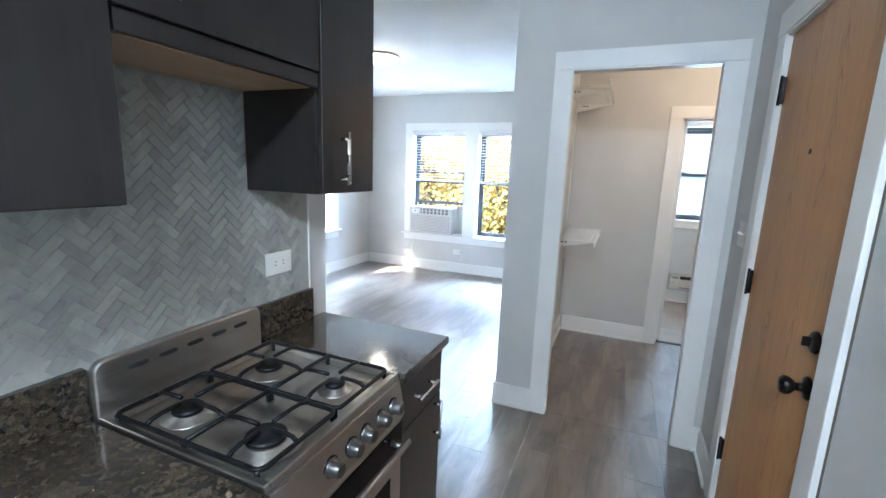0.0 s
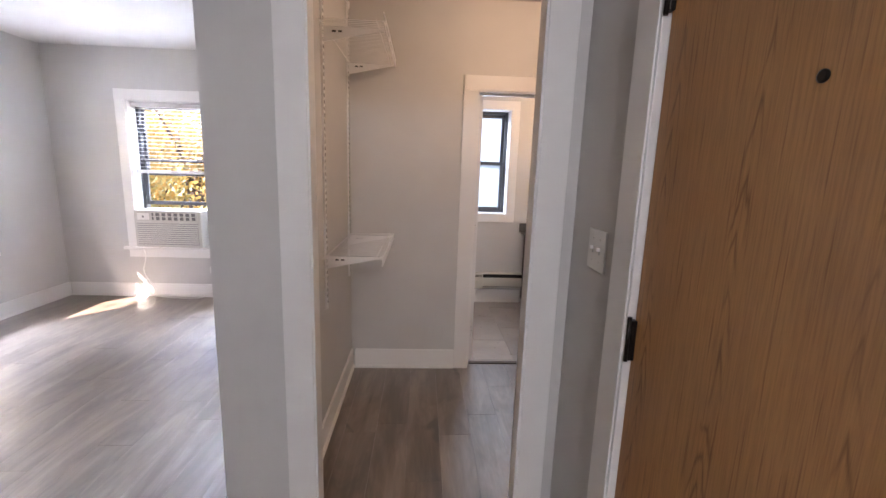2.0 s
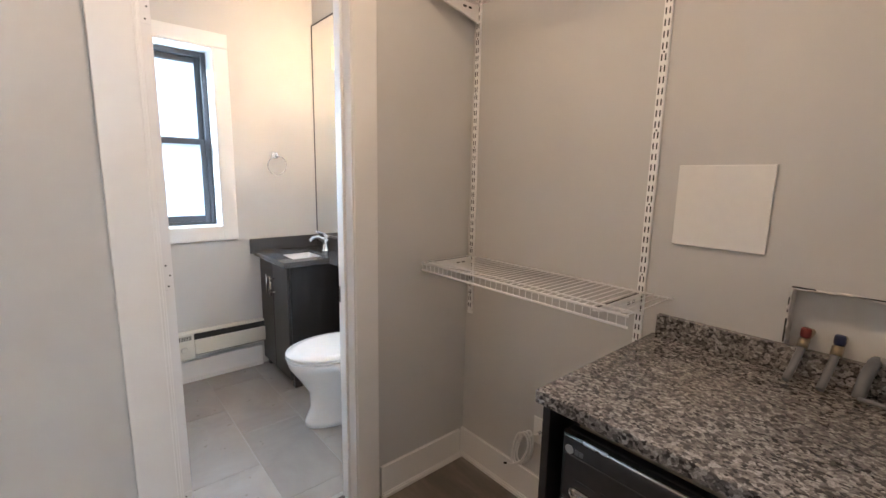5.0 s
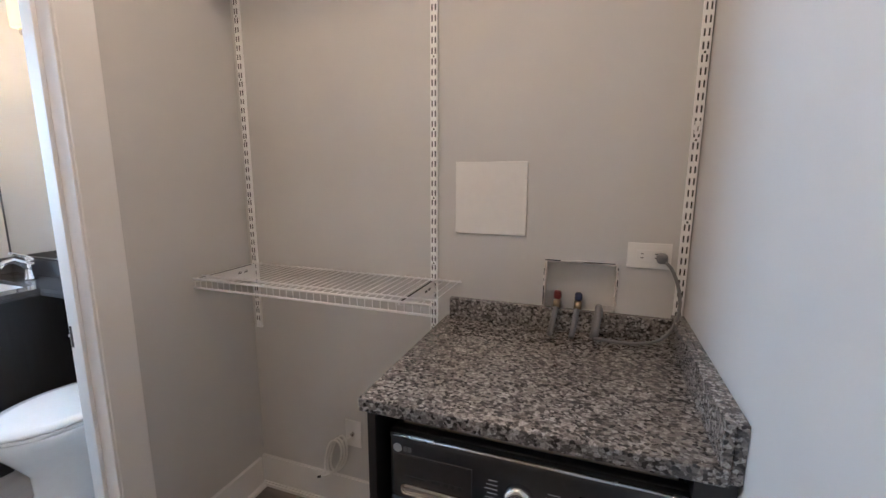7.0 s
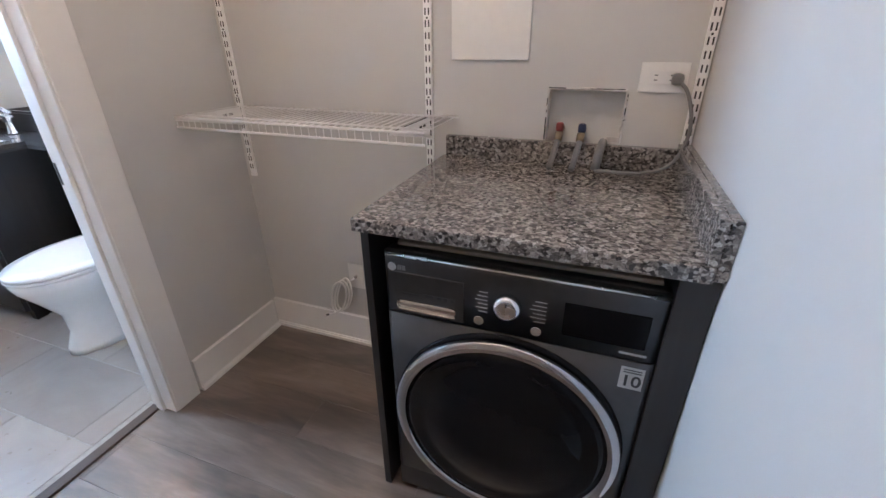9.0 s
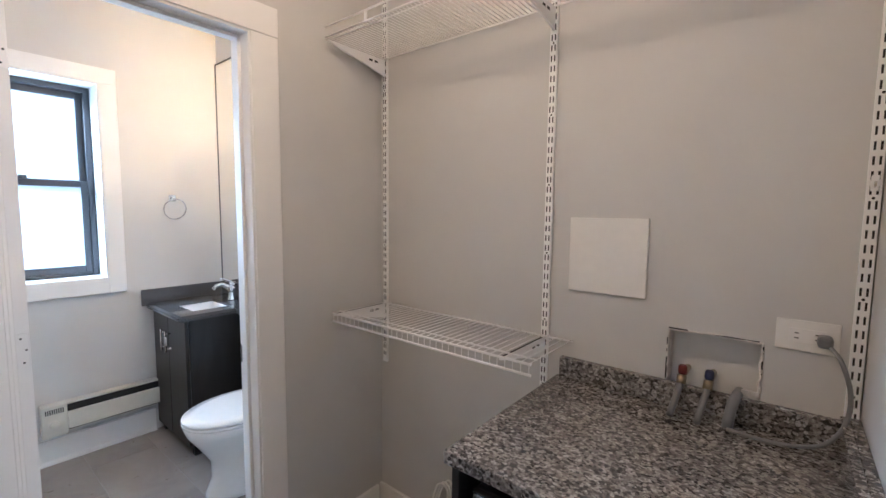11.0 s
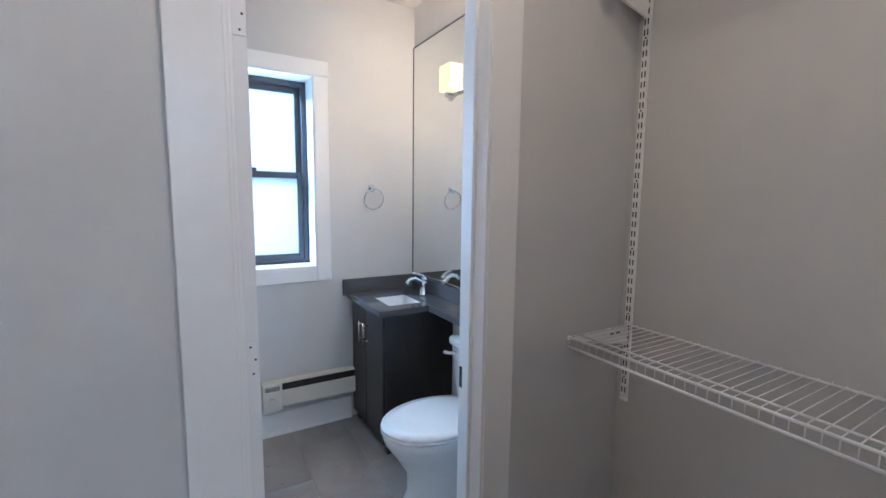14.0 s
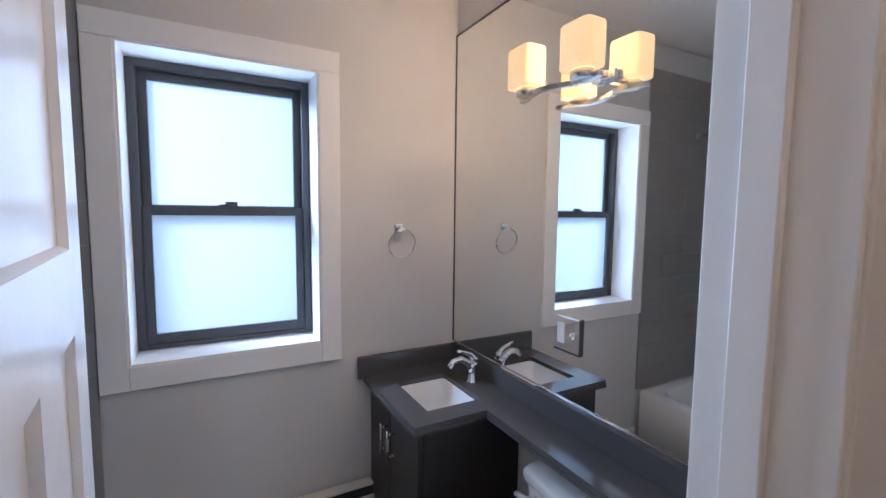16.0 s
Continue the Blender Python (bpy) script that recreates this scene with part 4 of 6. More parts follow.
def entry_door():
    y0, y1, z1, x0 = 1.443, 2.218, 2.083, EX + 0.004
    ob = thing("door_entry", (EX, y1, 0), "closed golden oak veneer entry door with bronze knob", "door", kind="structure")
    part("door_leaf", boxes((x0, y0, 0.008, x0 + 0.042, y1, z1), bevel=0.002), M_OAK, ob)
    for z in (0.31, 1.103, 1.878):
        h = part("hinge", boxes((x0 - 0.014, y1 - 0.014, z - 0.05, x0 - 0.0005, y1 + 0.012, z + 0.05), bevel=0.002), M_BRONZE, ob, "dark bronze hinge")
        part("pin", sweep(bmesh.new(), [(x0 - 0.014, y1 - 0.001, z - 0.056), (x0 - 0.014, y1 - 0.001, z + 0.056)], 0.0055, 8), M_BRONZE, h)
    bm = bmesh.new()
    lathe(bm, ((0.009, -0.001), (0.009, 0.003), (0.006, 0.004)), (x0, 1.829, 1.624), "-x", 16)
    part("peephole", bm, M_BRONZE, ob)
    bm = bmesh.new()
    lathe(bm, ((0.033, 0.0), (0.033, 0.004), (0.028, 0.012), (0.020, 0.015)), (x0, 1.52, 1.086), "-x", 28)
    db = part("deadbolt", bm, M_BRONZE, ob)
    part("thumb_turn", boxes((x0 - 0.034, 1.516, 1.072, x0 - 0.014, 1.524, 1.101), bevel=0.003), M_BRONZE, db)
    bm = bmesh.new()
    lathe(bm, ((0.034, 0.0), (0.034, 0.004), (0.029, 0.010), (0.013, 0.014), (0.0115, 0.030), (0.018, 0.036), (0.026, 0.046), (0.0275, 0.056), (0.022, 0.066), (0.008, 0.070)), (x0, 1.515, 0.950), "-x", 28)
    part("door_knob", bm, M_BRONZE, ob)
    part("latch", boxes((x0 - 0.003, 1.4425, 0.89, x0 + 0.01, 1.447, 0.935)), M_BRONZE, ob)


entry_door()
outlet("light_switch", "x", EX, -1, 2.459, 1.275, 0.118, 0.118, 2, "switch", "white double light switch plate beside the entry door")
# thin brown strip puts the casing's side shadow into colour
solo("caulk_gap", boxes((EX - 0.003, 1.3255, 0.002, EX - 0.0005, 1.3335, 2.19)), M_CASING_SHADE, "dark strip painted as the shade beside the door casing", "trim", kind="structure")

# ---- closet and laundry ----


def standard(x, y, z0, z1, d):
    """A slotted shelf upright on a side wall; d points into the room."""
    ob = thing("shelf_upright", (x, y, z0), "white slotted metal shelf upright on the wall", "shelf upright", "slotted shelf uprights")
    part("channel", boxes((x + d * 0.0006, y - 0.0125, z0, x + d * 0.012, y + 0.0125, z1), bevel=0.0015), M_WIRE, ob)
    bm = bmesh.new()
    z, k = z0 + 0.02, 0
    while z < z1 - 0.03:
        for s in (-0.0055, 0.0055):
            box(bm, x + d * 0.0105, y + s - 0.0020, z, x + d * 0.0126, y + s + 0.0020, z + 0.0185)
        z += 0.032
        k += 1
    s = part("slot_strip", bm, M_DARKSLOT, ob, "rows of dark slots")
    s["kind"] = "stuff"
    z = z0 + 0.0765
    while z < z1 - 0.05:
        part("screw_hole", lathe(bmesh.new(), ((0.0030, 0.0), (0.0030, 0.0012)), (x + d * 0.0117, y, z), "x" if d > 0 else "-x", 10), M_DARKSLOT, ob)
        z += 0.224
    part("foot_cap", boxes((x + d * 0.0006, y - 0.0135, z0 - 0.012, x + d * 0.0135, y + 0.0135, z0 - 0.0002), bevel=0.003), M_WIRE, ob)


for y, z0 in ((4.290, 0.755), (3.507, 0.775), (2.7475, 0.948)):
    standard(CX1, y, z0, 2.49, -1)
clip = thing("upright_clip", (CX1 - 0.013, 2.7475, 1.50), "small white metal clip hooked in the shelf upright", "clip")
part("plate", boxes((CX1 - 0.0165, 2.741, 1.488, CX1 - 0.0128, 2.754, 1.522), bevel=0.001), M_WIRE, clip)
part("hook", sweep(bmesh.new(), [(CX1 - 0.016, 2.7475, 1.497), (CX1 - 0.024, 2.7475, 1.499), (CX1 - 0.025, 2.7475, 1.508)], 0.002, 6), M_NICKEL, clip)
for y in (3.50, 4.22):
    standard(CX0, y, 0.745, 2.49, 1)

for x, d, a, b in ((CX1, -1, 2.74, 4.30), (CX0, 1, 3.38, 4.30)):
    ob = thing("hang_track", (x, (a + b) / 2, 2.52), "white metal hang track with screw holes below the ceiling", "hang track", "hang tracks")
    part("rail", boxes((x + d * 0.0006, a, 2.4905, x + d * 0.010, b, 2.528), bevel=0.003), M_WIRE, ob)
    y = a + 0.08
    while y < b:
        bm = bmesh.new()
        lathe(bm, ((0.004, 0.0), (0.004, 0.0012)), (x + d * 0.0098, y, 2.509), "x" if d > 0 else "-x", 10)
        part("screw_hole", bm, M_DARKSLOT, ob)
        y += 0.152


def wire_shelf(xw, d, y0, y1, z, depth, lip, brackets, label, pitch=0.0254):
    """A vinyl-coated wire shelf from the wall plane xw into the room; lip: up (+) or down (-)."""
    ob = thing("wire_shelf", (xw, (y0 + y1) / 2, z), label, "wire shelf", "wire shelves")
    xb, xf = xw + d * 0.016, xw + d * depth
    for nm, x, zz, r in (("back_rod", xb, z - 0.003, 0.0032), ("front_rod", xf, z - 0.001, 0.0040), ("lip_rod", xf, z + lip, 0.0040), ("deck_rod", xf - d * 0.034, z + 0.003, 0.0028)):
        part(nm, sweep(bmesh.new(), [(x, y0, zz), (x, y1, zz)], r, 7), M_WIRE, ob)
    bm = bmesh.new()
    sweep(bm, [(xb - d * 0.006, 0, 0.0), (xf - d * 0.004, 0, 0.0), (xf, 0, -0.003), (xf, 0, lip if lip < 0 else -0.003)] if lip < 0 else [(xb - d * 0.006, 0, 0.0), (xf, 0, 0.0)], 0.0014, 5)
    me = mesh_of("wire", bm, M_WIRE)
    n = int((y1 - y0) / pitch)
    for k in range(n + 1):
        o = new("wire", me)
        o.parent = ob
        o.location = Vector((0, y0 + 0.006 + k * (y1 - y0 - 0.012) / n, z)) - ob.location
    if lip > 0:
        k = y0 + 0.10
        while k < y1:
            part("lip_tie", boxes((xf - 0.003, k - 0.006, z - 0.004, xf + 0.003, k + 0.006, z + lip + 0.002), bevel=0.001), M_WIRE, ob)
            k += 0.245
    for y in brackets:
        bm = bmesh.new()
        prof = [(xw + d * 0.013, z - 0.006), (xf - d * 0.01, z - 0.006), (xf - d * 0.004, z - 0.013), (xw + d * 0.030, z - 0.070), (xw + d * 0.013, z - 0.076)]
        loft(bm, [[(x, y - 0.004, q) for x, q in prof], [(x, y + 0.004, q) for x, q in prof]])
        for f in bm.faces:
            f.smooth = False
        arm = part("bracket", bm, M_WIRE, ob, "white pressed steel bracket")
        # narrow dark strip laid along the bracket's upper edge
        part("channel_slot", boxes((xw + d * 0.03, y - 0.003, z - 0.0062, xf - d * 0.02, y + 0.003, z - 0.0052)), M_DARKSLOT, arm, "dark strip along the top of the bracket")
        for k in (0.055, 0.085):
            part("slot", boxes((xw + d * k, y - 0.0046, z - 0.030, xw + d * (k + 0.018), y + 0.0046, z - 0.022)), M_DARKSLOT, arm)
    return ob


wire_shelf(CX1, -1, 3.405, 4.285, 1.022, 0.30, -0.032, (4.290, 3.507), "white wire shelf with a lip turned down, above the laundry outlet")
wire_shelf(CX1, -1, 2.740, 4.295, 2.085, 0.31, 0.036, (4.290, 3.507, 2.7475), "long white wire shelf with a raised front rail near the ceiling", 0.0165)
wire_shelf(CX0, 1, 3.40, 4.285, 1.03, 0.31, -0.032, (3.50, 4.22), "white wire shelf with a lip turned down on the closet wall")
wire_shelf(CX0, 1, 3.40, 4.285, 2.15, 0.31, 0.036, (3.50, 4.22), "white wire shelf with a raised front rail on the closet wall")

solo("access_panel", boxes((CX1 - 0.009, 3.197, 1.186, CX1 - 0.0006, 3.431, 1.419), bevel=0.002), M_PLASTIC, "square white access panel on the wall", "access panel")

# laundry worktop with upstands
solo("laundry_worktop", boxes((1.128, 2.7525, 0.863, CX1 - 0.002, 3.460, 0.895), bevel=0.003), M_GRANITE, "grey speckled granite worktop above the washing machine", "worktop")
solo("laundry_upstand", boxes((CX1 - 0.024, 2.752, 0.8955, CX1 - 0.001, 3.445, 0.962), bevel=0.002), M_GRANITE, "grey granite upstand along the wall", "upstand")
solo("laundry_side_upstand", boxes((1.132, DY1 + 0.0006, 0.868, CX1 - 0.0245, 2.7515, 0.980), (1.132, 2.7516, 0.8955, CX1 - 0.0245, 2.768, 0.980), bevel=0.002), M_GRANITE, "grey granite side upstand against the partition", "upstand")
for y, w in ((3.428, 0.02), (DY1 + 0.002, 0.066)):
    solo("side_panel", boxes((1.145, y, 0, CX1 - 0.016, y + w, 0.862), bevel=0.001), M_ESPRESSO, "black espresso side panel under the laundry worktop", "panel", "laundry side panels")


def ring_band(x, cy, cz, rows, n=72):
    """A closed band round an axis along x: rows of (radius, reach towards the room)."""
    rings = [[(x - h, cy + r * math.cos(i * math.tau / n), cz + r * math.sin(i * math.tau / n)) for i in range(n)] for r, h in rows]
    return loft(bmesh.new(), rings + rings[:1], caps=False)


def washer():
    y0, y1, xf, xb, zt = 2.797, 3.398, 1.150, 1.69, 0.808
    c = (y0 + y1) / 2
    ob = thing("washing_machine", (1.43, c, 0), "graphite steel front-loading washing machine under the worktop", "washing machine")
    part("body", boxes((xf + 0.0155, y0, 0.012, xb, y1, zt - 0.004), bevel=0.006), M_GRAPHITE, ob)
    part("top_plate", boxes((xf + 0.045, y0 + 0.016, zt - 0.0035, xb, y1 - 0.016, zt + 0.014), bevel=0.004), M_TAN, ob, "tan chipboard top plate")
    part("top_frame", boxes((xf + 0.018, y0 + 0.002, zt - 0.0035, xf + 0.044, y1 - 0.002, zt + 0.008), bevel=0.005), M_GRAPHITE, ob)

    def face(z0, z1, top):
        """A front sheet with rolled side edges and, at the top, a rolled shoulder."""
        prof = [(y0, 0.016), (y0 + 0.001, 0.008), (y0 + 0.006, 0.003), (y0 + 0.016, 0.0), (y1 - 0.016, 0.0), (y1 - 0.006, 0.003), (y1 - 0.001, 0.008), (y1, 0.016)]
        rows = [(z0, 0.0), (z1, 0.0)] + ([(z1 + 0.008, 0.002), (z1 + 0.015, 0.008), (z1 + 0.018, 0.0155)] if top else [])
        prof += [(y1, 0.0175), (y0, 0.0175)]
        return loft(bmesh.new(), [[(xf + max(px, h), y, z) for y, px in prof] for z, h in rows])
    panel = part("control_panel", face(0.6565, zt - 0.012, True), M_GRAPHITE, ob)
    part("front_panel", face(0.10, 0.6535, False), M_GRAPHITE, ob)
    part("plinth", boxes((xf + 0.006, y0, 0.012, xf + 0.0145, y1, 0.097), bevel=0.003), M_GRAPHITE, ob)
    # bright nickel tube added in place of the highlight on the rolled edge
    part("top_edge", sweep(bmesh.new(), [(xf + 0.0045, y0 + 0.006, zt - 0.0005), (xf + 0.0045, y1 - 0.006, zt - 0.0005)], 0.0042, 10), M_NICKEL, panel, "bright strip that imitates the highlight on the top edge")
    X = xf
    d = part("detergent_drawer", boxes((X - 0.0018, y1 - 0.195, 0.663, X + 0.004, y1 - 0.012, 0.768), bevel=0.0015), M_GRAPHITE, panel)
    part("drawer_grip", boxes((X - 0.0045, 3.219, 0.671, X + 0.002, 3.366, 0.697), bevel=0.009), M_NICKEL, d, "bright drawer grip")
    bm = bmesh.new()
    lathe(bm, ((0.030, 0.0), (0.030, 0.012), (0.026, 0.020), (0.021, 0.0215)), (X, 3.104, 0.731), "-x", 32)
    k = part("dial", bm, M_CHROME, panel, "chrome programme dial")
    part("dial_face", lathe(bmesh.new(), ((0.0205, 0.0), (0.0205, 0.0015)), (X - 0.0217, 3.104, 0.731), "-x", 28), M_NICKEL, k, "brushed dial face")
    part("dial_mark", boxes((X - 0.0238, 3.1025, 0.740, X - 0.0232, 3.1055, 0.749)), M_INK, k)
    for y, z in ((3.167, 0.680), (3.040, 0.681)):
        part("button", lathe(bmesh.new(), ((0.012, 0.0), (0.011, 0.004)), (X, y, z), "-x", 20), M_CHROME, panel)
    part("display", boxes((X - 0.0015, 2.825, 0.685, X + 0.002, 2.988, 0.765), bevel=0.002), M_BLACKGLASS, panel, "black glass display")
    part("badge", lathe(bmesh.new(), ((0.0105, 0.0), (0.0105, 0.0010)), (X + 0.0003, 3.376, 0.779), "-x", 18), M_PRINT, panel, "round silver badge")
    for q in (3.358, 3.347):
        part("badge_bar", boxes((X - 0.0006, q - 0.0045, 0.773, X + 0.0005, q + 0.0045, 0.785)), M_GREYPLASTIC, panel)
    for r in range(6):
        for y, w in ((3.165, 0.016), (3.043, 0.020)):
            part("print", boxes((X - 0.0005, y - w, 0.703 + r * 0.010, X + 0.0005, y + w * (0.2 + 0.13 * ((r * 3) % 5)), 0.7046 + r * 0.010)), M_PRINT, panel)
    for r, (a0, w, h) in enumerate(((3.332, 0.022, 0.004), (3.284, 0.010, 0.008), (3.260, 0.005, 0.008), (3.245, 0.004, 0.008), (3.229, 0.004, 0.008))):
        part("print", boxes((X - 0.0026, a0 - w, 0.712, X - 0.0017, a0 + w, 0.712 + h)), M_INK, d)
    part("print", boxes((X - 0.0005, 2.820, 0.668, X + 0.0005, 2.872, 0.673)), M_PRINT, panel)
    cy, cz, R = 3.0995, 0.371, 0.277
    part("door_seat", lathe(bmesh.new(), ((R + 0.004, 0.0), (R + 0.004, 0.004), (R - 0.004, 0.010)), (xf, cy, cz), "-x", 64), M_BLACKGLASS, ob, "black recess round the door")
    dr = part("door", lathe(bmesh.new(), ((R - 0.006, 0.010), (R - 0.004, 0.020), (R - 0.012, 0.026)), (xf, cy, cz), "-x", 64), M_BLACKGLASS, ob, "round loading door")
    part("chrome_ring", ring_band(xf, cy, cz, ((R - 0.001, 0.020), (R, 0.028), (R - 0.004, 0.033), (R - 0.022, 0.037), (R - 0.028, 0.034), (R - 0.030, 0.022))), M_DARKCHROME, dr, "chrome door ring")
    part("door_glass", lathe(bmesh.new(), ((R - 0.030, 0.022), (R - 0.031, 0.030), (0.228, 0.034), (0.21, 0.030), (0.19, 0.034), (0.17, 0.041), (0.12, 0.049), (0.06, 0.053), (0.01, 0.054)), (xf, cy, cz), "-x", 64), M_BLACKGLASS, dr, "dark smoked door glass")
    st = part("sticker", boxes((xf - 0.001, 2.815, 0.582, xf + 0.0035, 2.861, 0.638)), M_PRINT, ob, "pale warranty sticker")
    cu = bpy.data.curves.new("numeral", "FONT")
    cu.body, cu.size, cu.align_x, cu.align_y, cu.extrude = "10", 0.040, "CENTER", "CENTER", 0.0003
    cu.offset = 0.0008
    tmp = bpy.data.objects.new("numeral", cu)
    me = bpy.data.meshes.new_from_object(tmp)
    bpy.data.objects.remove(tmp)
    me.materials.append(M_INK)
    t = new("numeral", me)
    t.parent = st
    t.matrix_parent_inverse = Matrix.Identity(4)
    t.matrix_basis = Matrix.Translation(Vector((xf - 0.0014, 2.838, 0.602)) - BASE[ob]) @ pose(0, 0, 0, 90, 0, -90)
    for z in (0.624, 0.630):
        part("print", boxes((xf - 0.0014, 2.820, z, xf - 0.0009, 2.856, z + 0.0025)), M_INK, st)
    for x in (xf + 0.06, xb - 0.06):
        for y in (y0 + 0.05, y1 - 0.05):
            part("foot", sweep(bmesh.new(), [(x, y, 0), (x, y, 0.014)], 0.02, 12), M_BLACKIRON, ob)


washer()

# plumbing recess: torn drywall rim, valves, drain
ob = thing("plumbing_recess", (CX1, 3.02, 0.90), "ragged plumbing recess cut into the wall", "wall recess")
random.seed(4)
for a, b, horiz in (((2.919, 1.112), (3.131, 1.112), True), ((3.131, 0.966), (3.131, 1.112), False), ((2.919, 0.966), (2.919, 1.112), False)):
    bm = bmesh.new()
    pts, n = [], 14
    for i in range(n + 1):
        u = i / n
        y, z = a[0] + (b[0] - a[0]) * u, a[1] + (b[1] - a[1]) * u
        j = random.uniform(-0.003, 0.003)
        pts.append((CX1 - 0.0015, y + (0 if horiz else j), z + (j if horiz else 0)))
    sweep(bm, pts, [random.uniform(0.002, 0.0045) for _ in pts], 6)
    part("torn_edge", bm, M_DRYWALL, ob)
part("recess_side", boxes((CX1 + 0.002, 3.1305, 0.90, CX1 + 0.089, 3.1325, 1.112), (CX1 + 0.002, 2.9175, 0.90, CX1 + 0.089, 2.9195, 1.112), (CX1 + 0.002, 2.920, 1.1105, CX1 + 0.089, 3.130, 1.1125)), M_DRYWALL, ob)
for q in ((3.1315, 3.1355, 0.966, 1.03), (3.1325, 3.1350, 1.045, 1.085), (3.085, 3.132, 1.1115, 1.1150), (2.925, 3.02, 1.1120, 1.1145), (2.9150, 2.9180, 1.03, 1.075), (2.9145, 2.9175, 1.085, 1.102)):
    part("crack", boxes((CX1 - 0.0045, q[0], q[2], CX1 - 0.0005, q[1], q[3])), M_DARKSLOT, ob, "dark torn crack")
part("flap", boxes((CX1 - 0.006, 2.918, 0.969, CX1 - 0.001, 2.955, 0.983), bevel=0.001), M_DRYWALL, ob)
for y, mat, nm in ((3.088, M_RED, "red"), (3.025, M_BLUE, "blue")):
    ob = thing("water_valve", (CX1 - 0.03, y, 0.903), f"grey laundry hose on a valve with {nm} cap", "water valve", "laundry water valves")
    part("hose", sweep(bmesh.new(), [(CX1 - 0.105, y + 0.012, 0.904), (CX1 - 0.078, y + 0.008, 0.928), (CX1 - 0.045, y + 0.003, 0.962), (CX1 - 0.03, y, 0.984)], 0.0085, 10), M_GREYPLASTIC, ob)
    part("nut", sweep(bmesh.new(), [(CX1 - 0.038, y + 0.001, 0.972), (CX1 - 0.026, y, 0.992)], 0.012, 6), M_BRASS, ob, "dull brass hose nut")
    part("valve_body", sweep(bmesh.new(), [(CX1 - 0.026, y, 0.990), (CX1 - 0.002, y, 0.990), (CX1 + 0.058, y, 0.992)], 0.009, 10), M_BRASS, ob, "dull brass valve body")
    part("cap", lathe(bmesh.new(), ((0.0105, 0.0), (0.0115, 0.006), (0.011, 0.02), (0.008, 0.024)), (CX1 - 0.022, y, 0.996), seg=12), mat, ob, f"{nm} valve cap")
ob = thing("drain_hose", (CX1 - 0.03, 2.955, 0.903), "grey hooked drain hose and power cable on the worktop", "drain hose")
part("hose", sweep(bmesh.new(), [(CX1 - 0.088, 2.974, 0.904), (CX1 - 0.082, 2.972, 0.925), (CX1 - 0.068, 2.969, 0.952), (CX1 - 0.045, 2.965, 0.966), (CX1 - 0.012, 2.963, 0.968), (CX1 + 0.055, 2.962, 0.955)], 0.0125, 12), M_GREYPLASTIC, ob)
ob = thing("power_cable", (CX1 - 0.03, 2.80, 0.91), "grey power cable looping to the outlet", "power cable")
pts = [(CX1 - 0.10, 2.972, 0.907), (CX1 - 0.112, 2.945, 0.911), (CX1 - 0.115, 2.90, 0.911), (CX1 - 0.11, 2.85, 0.914), (CX1 - 0.10, 2.80, 0.928), (CX1 - 0.09, 2.77, 0.965), (CX1 - 0.08, 2.758, 1.01), (CX1 - 0.07, 2.760, 1.06), (CX1 - 0.055, 2.778, 1.115), (CX1 - 0.035, 2.800, 1.14)]
fine = []
for a, b, c, d in zip([pts[0]] + pts, pts, pts[1:], pts[2:] + [pts[-1]]):
    for k in range(4):
        u = k / 4
        fine.append([0.5 * (2 * b[i] + (c[i] - a[i]) * u + (2 * a[i] - 5 * b[i] + 4 * c[i] - d[i]) * u * u + (3 * b[i] - a[i] - 3 * c[i] + d[i]) * u ** 3) for i in range(3)])
part("cable", sweep(bmesh.new(), fine, 0.0050, 8), M_GREYPLASTIC, ob)
part("plug", boxes((CX1 - 0.045, 2.790, 1.130, CX1 - 0.009, 2.818, 1.158), bevel=0.008), M_GREYPLASTIC, ob)
outlet("wall_outlet", "x", CX1, -1, 2.836, 1.146, 0.118, 0.075, label="white laundry outlet with a grey plug in it")
outlet("cable_outlet", "x", CX1, -1, 3.858, 0.345, 0.072, 0.115, label="white cable outlet plate low on the wall", sockets=False)
ob = thing("coiled_cable", (CX1 - 0.03, 3.88, 0.3), "loose coil of white cable hanging from the outlet", "cable")
random.seed(8)
for k in range(3):
    bm = bmesh.new()
    loop = []
    for i in range(22):
        a = i * math.tau / 22
        loop.append((CX1 - 0.024 - 0.007 * k + 0.006 * math.sin(a * 2 + k), 3.915 + 0.012 * k + 0.035 * math.cos(a) - 0.02 * math.sin(a), 0.255 - 0.006 * k + 0.082 * math.sin(a)))
    sweep(bm, loop, 0.0042, 8, closed=True)
    part("loop", bm, M_PLASTIC, ob)
part("lead", sweep(bmesh.new(), [(CX1 - 0.008, 3.858, 0.345), (CX1 - 0.026, 3.866, 0.338), (CX1 - 0.028, 3.89, 0.325), (CX1 - 0.026, 3.90, 0.30)], 0.0032, 7), M_PLASTIC, ob)
part("lead", sweep(bmesh.new(), [(CX1 - 0.04, 3.93, 0.19), (CX1 - 0.05, 3.955, 0.165), (CX1 - 0.055, 3.985, 0.155)], 0.0032, 7), M_PLASTIC, ob)
part("connector", sweep(bmesh.new(), [(CX1 - 0.055, 3.985, 0.155), (CX1 - 0.058, 4.0, 0.150)], 0.0045, 8), M_DARKSLOT, ob)
part("jack", lathe(bmesh.new(), ((0.007, 0.0), (0.007, 0.01), (0.004, 0.012)), (CX1 - 0.006, 3.858, 0.345), "-x", 12), M_NICKEL, ob)

# ---- bathroom ----
VZ = 0.838


